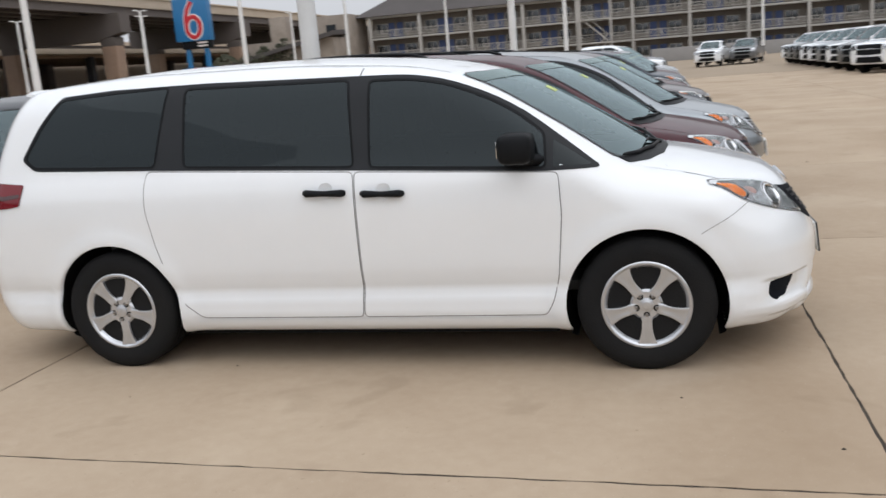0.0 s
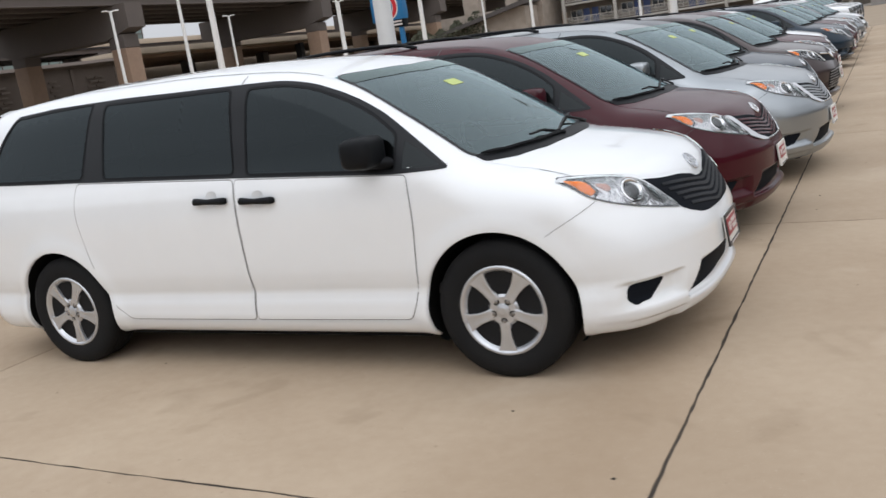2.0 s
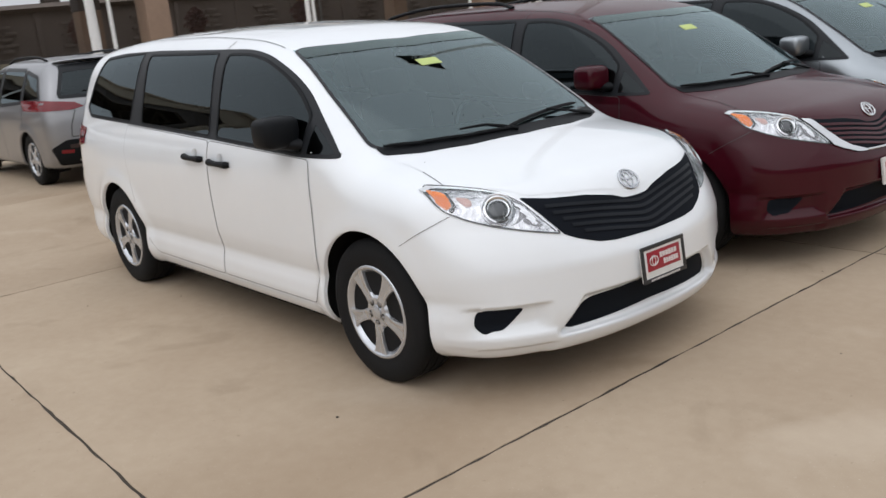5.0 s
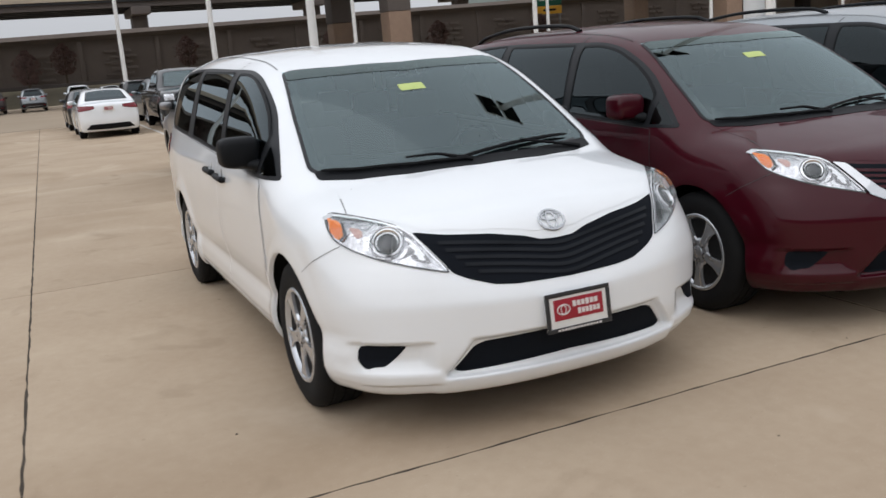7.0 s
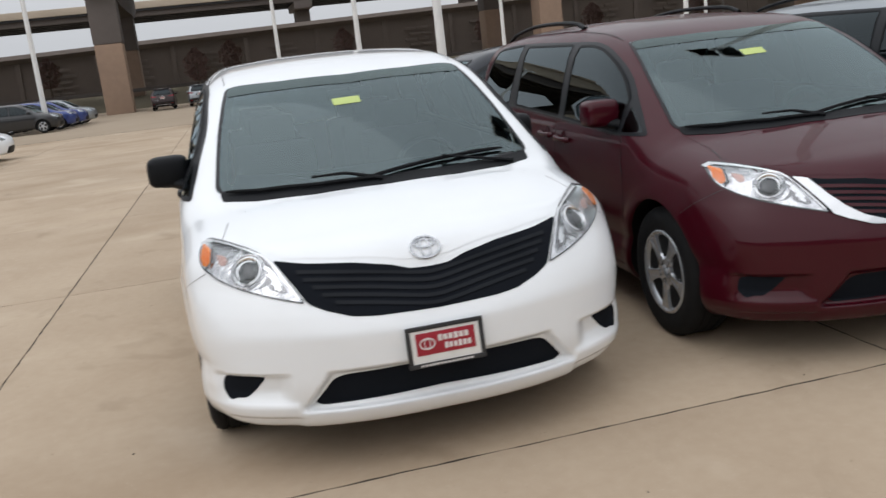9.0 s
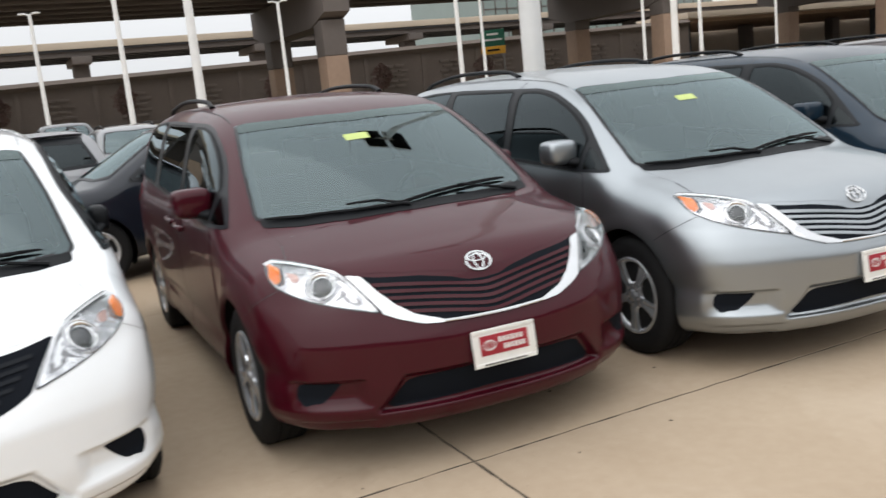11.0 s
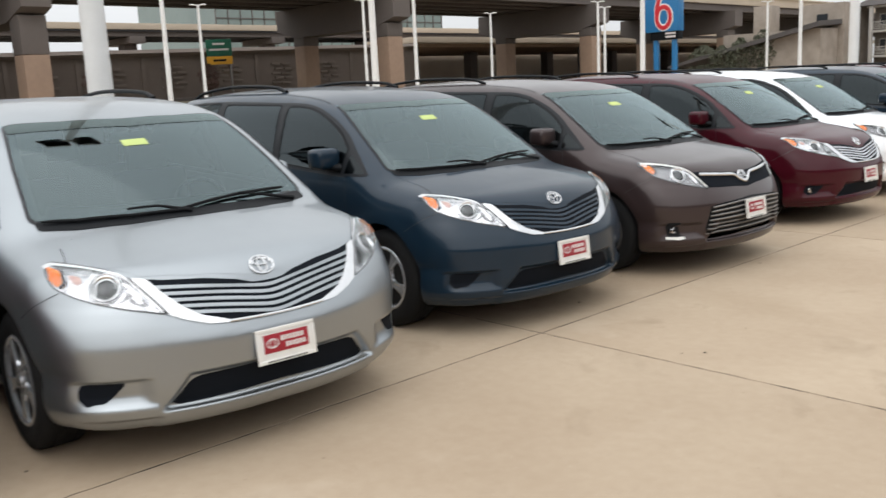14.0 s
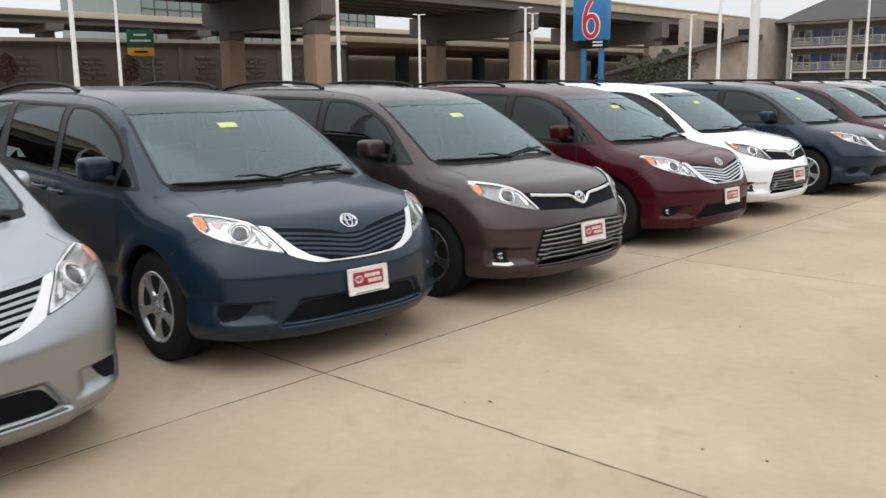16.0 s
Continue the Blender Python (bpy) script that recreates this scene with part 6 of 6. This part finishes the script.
# ---- retaining wall, berm and kerb ----
wall = thing("retaining_wall", "long brown block retaining wall with raised panels", "wall", kind="structure")
wv = Geo()
top = lambda y: 6.62 + 0.017 * y
k = []
for x in (-100.0, -101.0):
    for y in (-160, 0, 50, 80, 97):
        k += [(x, y, -0.1), (x, y, top(y))]
f = [(2 * i, 2 * i + 2, 2 * i + 3, 2 * i + 1) for i in range(4)] + [(10 + 2 * i + 1, 10 + 2 * i + 3, 10 + 2 * i + 2, 10 + 2 * i) for i in range(4)] + [(2 * i + 1, 2 * i + 3, 12 + 2 * i + 1, 10 + 2 * i + 1) for i in range(4)]
part("wall_face", wv.add(k, f).mesh("wall_face"), RETAIN, wall)
part("coping", Geo().tube([(-99.9, -160, top(-160)), (-99.9, 97, top(97))], 0.45, 4, 1.0).mesh("coping"), RETAIN, wall)
block = Geo()
for r in range(5):
    for c in range(2):
        block.box((0, (c - 0.5) * 1.55 + (0.25 if r % 2 else -0.25), r * 0.62), (0.16, 1.3, 0.34), 0.04)
block = block.mesh("raised_panel")
ribm = Geo().box((0, 0, 3.0), (0.3, 0.5, 6.2), 0.04).mesh("pilaster")
for i in range(27):
    y = -120 + 8.0 * i
    part("raised_panel", block, RETAIN, wall, at=Matrix.Translation((-99.9, y, 2.4 + 0.015 * y)))
    part("pilaster", ribm, RETAIN, wall, at=Matrix.Translation((-99.95, y + 4.0, 0.1 + 0.017 * y)))
under = thing("underpass", "dark open underpass below a low cream beam", "underpass")
part("beam", Geo().box((-106, 190, 9.3), (12, 186, 0.9), 0.05).mesh("beam"), PARAPET, under)
part("soffit", Geo().box((-118, 190, 8.6), (30, 186, 0.5)).mesh("soffit"), BRIDGE, under)
part("back_wall", Geo().box((-134, 190, 4.2), (1.0, 186, 8.6)).mesh("back_wall"), PARAPET, under)
for i in range(8):
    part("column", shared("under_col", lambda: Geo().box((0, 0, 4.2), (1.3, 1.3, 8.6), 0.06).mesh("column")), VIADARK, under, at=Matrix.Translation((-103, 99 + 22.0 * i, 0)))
berm_mat = material("dry_grass_bank", (0.16, 0.13, 0.075), 0.95, second=(0.10, 0.085, 0.05), scale=0.6, fine=12, bump=0.5)
solid("grass_bank", Geo().add([(-76.5, -160, 0.1), (-76.5, 320, 0.1), (-90, 320, 1.2), (-90, -160, 1.2), (-99.9, -160, 1.9), (-99.9, 320, 1.9)], [(0, 3, 2, 1), (3, 4, 5, 2)]).mesh("grass_bank"), berm_mat,
      "bank of dry grass below the wall", "grass bank", kind="structure")
solid("kerb", Geo().box((-76.4, 80, 0.06), (0.3, 480, 0.2), 0.04).mesh("kerb"), PARAPET, "pale concrete kerb at the lot's edge", "kerb", kind="structure")
rail = thing("guard_rail", "long dark guard rail at the foot of the wall", "guard rail")
part("beam", Geo().box((-88, 80, 1.75), (0.1, 480, 0.35), 0.03).mesh("beam"), BRIDGEDARK, rail)
gpost = Geo().box((0, 0, 0.9), (0.15, 0.15, 1.7)).mesh("post")
for i in range(60):
    part("post", gpost, BRIDGE, rail, at=Matrix.Translation((-88.15, -150 + 8 * i, 0.2)))

# ---- road sign ----
sign = thing("road_sign", "green highway sign over a yellow panel on a post", "road sign", pose(-97.0, 60.9, -1.3))
GREEN = material("sign_green", (0.01, 0.13, 0.075), 0.5)
YELLOW = material("sign_yellow", (0.75, 0.38, 0.02), 0.5)
turn = Matrix.Rotation(radians(60), 4, "Z")
part("green_panel", Geo().box((0, 0, 9.28), (3.15, 0.12, 2.05), 0.05).mesh("panel"), GREEN, sign, at=turn)
part("yellow_panel", Geo().box((0, 0, 7.72), (3.15, 0.12, 1.0), 0.05).mesh("panel"), YELLOW, sign, at=turn)
bars = Geo()
for zc, half in ((9.75, 0.75), (9.05, 1.2)):
    bars.box((0, -0.075, zc), (half * 2, 0.02, 0.24))
part("print", bars.mesh("print"), PLATEWHITE, sign, at=turn)
part("print", Geo().box((0, -0.075, 7.72), (1.6, 0.02, 0.26)).mesh("print"), TRIM, sign, at=turn)
part("post", Geo().tube([(-1.3, 0.1, 0), (-1.3, 0.1, 10.4)], 0.14).tube([(1.3, 0.1, 0), (1.3, 0.1, 10.4)], 0.14).mesh("post"), STEEL, sign, at=turn)

# ---- the motel's sign ----
SIGNBLUE = material("sign_blue", (0.02, 0.16, 0.36), 0.4, second=(0.015, 0.13, 0.31), scale=0.5)
SIGNRED = material("sign_red", (0.55, 0.02, 0.03), 0.4)
ms = thing("motel_sign", "blue box sign with a red looped figure on two blue posts", "sign", pose(-57.4, 100, 0))
part("box", Geo().box((0, 0, 9.9), (4.7, 1.3, 5.3), 0.06).mesh("box"), SIGNBLUE, ms)
loop = [(0.35 + 0.95 * math.cos(a), -0.70, 8.95 + 1.25 * math.sin(a)) for a in np.linspace(0, 2 * math.pi, 25)]
stem = [(-0.60, -0.70, 9.0), (-0.58, -0.70, 10.1), (-0.25, -0.70, 11.2), (0.35, -0.70, 12.05)]
fig, edge = Geo(), Geo()
for g, r, dy in ((edge, 0.40, 0.03), (fig, 0.27, -0.02)):
    for line in (loop, stem):
        g.tube([(x, y + dy, z) for x, y, z in line], r, 8, 0.14, (0, 1, 0))
part("figure_edge", edge.mesh("figure_edge"), PLATEWHITE, ms)
part("figure", fig.mesh("figure"), SIGNRED, ms)
part("lower_board", Geo().box((0.3, 0, 6.75), (4.0, 0.9, 1.0), 0.04).mesh("board"), TRIM, ms)
part("print", Geo().box((1.2, -0.47, 7.0), (1.4, 0.03, 0.22)).box((1.2, -0.47, 6.6), (1.4, 0.03, 0.22)).mesh("print"), PLATEGREY, ms)
for x in (-1.1, 1.5):
    part("post", Geo().box((x, 0, 3.6), (0.55, 0.5, 7.4), 0.04).mesh("post"), SIGNBLUE, ms)

# ---- the motel: three storeys of open galleries ----
STONE = material("tan_stone", (0.17, 0.148, 0.125), 0.9, second=(0.115, 0.10, 0.085), scale=0.8, fine=6, amount=0.9, bump=0.3)
ROOF = material("dark_shingles", (0.085, 0.075, 0.072), 0.9, second=(0.06, 0.054, 0.05), scale=0.6, fine=8, bump=0.3)
CREAM = material("cream_trim", (0.40, 0.38, 0.35), 0.6, second=(0.33, 0.315, 0.29), scale=1)
BLUEDOOR = material("blue_door", (0.025, 0.05, 0.15), 0.5)
DARKGLASS = material("dark_window", (0.03, 0.035, 0.04), 0.1, spec=0.8)
motel = thing("motel", "three storey stone motel with open galleries, white rails and dark roof", "motel")
MY, MX0, MX1, SH = 122.0, -41.2, 75.0, 3.1
part("wall", Geo().box(((MX0 + MX1) / 2, MY + 6, 4.65), (MX1 - MX0, 9.0, 9.3)).mesh("wall"), STONE, motel)
for i in range(4):
    part("gallery_floor", Geo().box(((MX0 + MX1) / 2, MY + 0.6, SH * i + (0.05 if i == 0 else 0)), (MX1 - MX0 + (0.6 if i == 3 else 0), 2.2, 0.26), 0.03).mesh("floor"), CREAM, motel)
roofg = Geo()
e0, e1, ya, yb = MX0 - 2.0, MX1 + 0.8, MY - 1.0, MY + 13.0
roofg.add([(e0, ya, 9.45), (e1, ya, 9.45), (e1, yb, 9.45), (e0, yb, 9.45), (e0 + 6.5, (ya + yb) / 2, 13.4), (e1 - 6.5, (ya + yb) / 2, 13.4)], [(0, 1, 5, 4), (1, 2, 5), (2, 3, 4, 5), (3, 0, 4), (0, 3, 2, 1)])
part("roof", roofg.mesh("roof", 20), ROOF, motel)
part("roof_vent", Geo().box((MX0 + 12, MY + 2.5, 12.0), (1.2, 1.2, 0.9), 0.05).mesh("vent"), ROOF, motel)
bay = 7.5
mcol = Geo().box((0, 0, 4.7), (0.42, 0.42, 9.4), 0.03).mesh("post")
railm = Geo()
railm.box((0, 0, 1.05), (bay - 0.45, 0.07, 0.08)).box((0, 0, 0.2), (bay - 0.45, 0.05, 0.06))
for j in range(46):
    railm.box((-bay / 2 + 0.3 + j * (bay - 0.6) / 45, 0, 0.62), (0.035, 0.035, 0.84))
for j in (-1, 0, 1):
    railm.box((j * bay / 4, 0, 0.6), (0.09, 0.08, 1.0))
railm = railm.mesh("railing")
doorm = Geo().box((0, 0, 1.05), (0.95, 0.10, 2.1), 0.02).mesh("door")
winm = Geo().box((0, 0, 1.35), (1.6, 0.06, 1.3), 0.02).mesh("pane")
wfrm = Geo().box((0, -0.02, 1.35), (0.07, 0.08, 1.3)).box((0, -0.02, 2.02), (1.74, 0.1, 0.08)).box((0, -0.02, 0.68), (1.74, 0.1, 0.08)).box((-0.84, -0.02, 1.35), (0.08, 0.1, 1.3)).box((0.84, -0.02, 1.35), (0.08, 0.1, 1.3)).mesh("frame")
for i in range(int((MX1 - MX0) / bay) + 1):
    x = MX0 + bay * i + 0.3
    part("gallery_post", mcol, CREAM, motel, at=Matrix.Translation((x, MY - 0.5, 0)))
    for s in range(3):
        if s:
            part("railing", railm, CREAM, motel, at=Matrix.Translation((x + bay / 2, MY - 0.42, SH * s + 0.14)))
        for dx, kind in ((1.2, "w"), (2.7, "d"), (4.0, "d"), (5.6, "w")):
            m = Matrix.Translation((x + dx, MY + 1.46, SH * s + 0.16))
            if kind == "d":
                part("door", doorm, BLUEDOOR, motel, at=m)
            else:
                w = part("window", winm, DARKGLASS, motel, at=m)
                part("frame", wfrm, CREAM, w)
# outside stair
st = thing("outside_stair", "pale zigzag metal stair with rails against the motel", "stair", pose(-5.0, 0, 0))
for s in range(2):
    part("landing", Geo().box((-3.2, MY - 2.2, SH * (s + 1)), (4.2, 2.6, 0.2)).mesh("landing"), CREAM, st)
    for j in range(11):
        part("step", shared("motel_step", lambda: Geo().box((0, 0, 0), (0.3, 1.1, 0.06)).mesh("step")), CREAM, st, at=Matrix.Translation((-5.0 + 0.29 * j if s == 0 else -1.8 - 0.29 * j, MY - 2.6, SH * s + 0.26 * (j + 1))))
    a, b = ((-5.0, -1.6) if s == 0 else (-1.6, -5.0))
    part("rail", Geo().tube([(a, MY - 3.2, SH * s + 1.0), (b, MY - 3.2, SH * (s + 1) + 1.0)], 0.06).tube([(a, MY - 3.2, SH * s + 0.1), (b, MY - 3.2, SH * (s + 1) + 0.1)], 0.10).mesh("rail"), CREAM, st)
for x in (-5.3, -1.2):
    part("post", Geo().box((x, MY - 3.4, 4.6), (0.28, 0.28, 9.2)).mesh("post"), CREAM, st)
solid("low_wall", Geo().box((22, MY - 8, 0.8), (46, 0.5, 1.7), 0.05).mesh("low_wall"), material("grey_block", (0.30, 0.29, 0.28), 0.9, scale=1.5), "grey block wall below the motel", "low wall", kind="structure")

# motel office with its sloped roof
TANWALL = material("pale_tan_stone", (0.36, 0.31, 0.26), 0.9, second=(0.25, 0.21, 0.175), scale=0.8, fine=6, amount=0.9, bump=0.3)
office = thing("motel_office", "stone office building with dark sloping roofs", "office building", pose(-2.1, 0, 0))
part("wall", Geo().box((-48, 118, 3.4), (13, 10, 6.8)).box((-43.5, 122, 5.0), (5.5, 8, 10.0)).mesh("wall"), TANWALL, office)
part("roof", Geo().add([(-62, 111.5, 2.8), (-41, 111.5, 7.0), (-41, 124, 7.6), (-62, 124, 3.4), (-62, 111.5, 3.2), (-41, 111.5, 7.6), (-41, 124, 8.2), (-62, 124, 4.0)],
                       [(0, 1, 2, 3), (4, 7, 6, 5), (0, 4, 5, 1), (1, 5, 6, 2), (2, 6, 7, 3), (3, 7, 4, 0)]).mesh("roof"), ROOF, office)
part("chimney", Geo().box((-52.5, 121, 8.8), (2.6, 2.4, 3.6), 0.06).mesh("chimney"), TANWALL, office)
part("window", Geo().box((-43.5, 117.9, 8.2), (1.4, 0.1, 1.0)).mesh("window"), DARKGLASS, office)

# ---- glass office block far behind ----
CURTAIN = material("green_grey_curtain_wall", (0.20, 0.25, 0.23), 0.15, second=(0.15, 0.19, 0.18), scale=0.05, fine=0.4, spec=0.6)
block_b = thing("office_block", "tall office block with a green-grey glass front", "office block")
part("wall", Geo().box((-185, 134, 21), (36, 66, 42)).mesh("wall"), CURTAIN, block_b)
mul = Geo()
for j in range(23):
    mul.box((-166.9, 101 + 3.0 * j, 21), (0.2, 0.18, 42))
for j in range(13):
    mul.box((-166.9, 134, 2 + 3.3 * j), (0.2, 66, 0.22))
part("mullions", mul.mesh("mullions"), BRIDGEDARK, block_b)


# ---- unseen plain walls behind the walk, added to close the lot and darken reflections ----
UNSEEN = material("dark_unseen_wall", (0.11, 0.105, 0.10), 0.8, second=(0.08, 0.078, 0.075), scale=0.3, fine=4)
solid("unseen_wall_east", Geo().box((34, 5, 4.2), (1.0, 150, 8.6)).mesh("unseen_wall_east"), UNSEEN, "unseen dark wall added to darken reflections", "wall", kind="structure")
solid("unseen_wall_south", Geo().box((-20, -62, 3.2), (108, 1.0, 6.6)).mesh("unseen_wall_south"), UNSEEN, "unseen dark wall added to darken reflections", "wall", kind="structure")

# ---- trees ----
LEAF = material("dark_leaves", (0.085, 0.088, 0.055), 0.8, second=(0.06, 0.064, 0.04), scale=1.0, each=0.1)
RUST = material("rusty_leaves", (0.17, 0.105, 0.09), 0.8, second=(0.13, 0.082, 0.07), scale=1.0, each=0.1)
BARK = material("bark", (0.10, 0.075, 0.055), 0.9, bump=0.4)


def tree(x, y, tall, spread, leaf, seed, label, base=0.0, cone=False):
    rnd = random.Random(seed)
    t = thing("tree", label, "tree", pose(x, y, base))
    g = Geo().tube([(0, 0, -0.2), (0.05, 0, tall * 0.3), (0.1, 0.05, tall * 0.6), (0.1, 0.1, tall * 0.9)], [tall * 0.03, tall * 0.024, tall * 0.015, tall * 0.006], 7)
    for _ in range(9):
        a, h = rnd.uniform(0, 6.28), rnd.uniform(0.3, 0.7) * tall
        r = spread * rnd.uniform(0.5, 0.9)
        g.tube([(0.05, 0.03, h), (r * 0.5 * math.cos(a), r * 0.5 * math.sin(a), h + tall * 0.1), (r * math.cos(a), r * math.sin(a), h + tall * 0.2)], [tall * 0.012, tall * 0.008, tall * 0.003], 5)
    part("trunk", g.mesh("trunk"), BARK, t)
    k, f = [], []
    for _ in range(1500):
        h = rnd.random()
        a = rnd.uniform(0, 6.28)
        rmax = spread * ((1.05 - h) if cone else math.sqrt(max(0.05, 1 - (2 * h - 0.9) ** 2)))
        lump = 0.75 + 0.35 * noise.noise(Vector((math.cos(a) * 2 + seed, math.sin(a) * 2, h * 4)))
        r = rmax * lump * math.sqrt(rnd.uniform(0.15, 1))
        c = Vector((r * math.cos(a), r * math.sin(a), tall * ((0.12 if cone else 0.32) + (0.88 if cone else 0.70) * h)))
        s = tall * rnd.uniform(0.02, 0.04)
        u = Vector((rnd.gauss(0, 1), rnd.gauss(0, 1), rnd.gauss(0, 1))).normalized()
        w = u.orthogonal().normalized()
        n = len(k)
        k += [c - u * s, c + w * s * 0.5, c + u * s, c - w * s * 0.5]
        f.append((n, n + 1, n + 2, n + 3))
    crown = part("crown", mesh_of("crown", k, f), leaf, t)
    return t


for i, (x, y, tall, spread) in enumerate(((-52.2, 112.8, 6.2, 2.3), (-49.4, 113.6, 7.0, 2.5), (-54.6, 112.2, 5.4, 2.1), (-52, 128, 7.5, 4.0), (-46, 131, 8.0, 4.0), (-58, 133, 7.0, 3.6), (-64, 124, 6, 3.2))):
    tree(x - 1.8, y, tall, spread, LEAF, i, "leafy dark green tree beside the motel office")
for i, (x, y) in enumerate(((-93, 30), (-93, 43), (-93, 57), (-93, 72), (-93, 14), (-93, 2), (-84, -1.5), (-93, -16))):
    tree(x, y, 4.2, 1.5, RUST, 20 + i, "small rust-brown tree below the wall", 1.5 if x < -90 else 0.7)

# ---- slabs, the nearest part of the lot ----
for i in range(-8, 3):
    for j in range(-3, 9):
        me, where = slab_mesh(i, j)
        part("slab", me, CONCRETE, pavement, at=where)

# ---- a painted line beside the parked rank ----
LINE = material("worn_white_paint", (0.62, 0.60, 0.56), 0.7, second=(0.42, 0.37, 0.31), scale=3.0, fine=40, amount=0.8)
for x in (-33.0, -26.5, -20.0):
    solid("parking_line", Geo().box((0, 0, 0.002), (6.2, 0.10, 0.004)).mesh("parking_line"), LINE, "worn white painted line on the concrete", "parking line", "painted lines", "structure", pose(x + 3.1, 1.58 - 0.02 * (x + 26), 0, 0, 0, -1.5))

# ---- grit lying on the concrete ----
rnd = random.Random(5)
grit = Geo()
for _ in range(170):
    x, y, r = rnd.uniform(-3, 8), rnd.uniform(-6, 14), rnd.uniform(0.004, 0.011)
    grit.add([(x + r * 1.3 * math.cos(a + r * 900) * (0.7 + 0.5 * rnd.random()), y + r * math.sin(a + r * 900), 0.0012) for a in (0, 1.05, 2.1, 3.15, 4.2, 5.25)] + [(x, y, 0.001 + r * 0.7)],
             [(i, (i + 1) % 6, 6) for i in range(6)])
solid("grit", grit.mesh("grit"), JOINT, "small dark grit scattered over the concrete", "grit", kind="stuff")
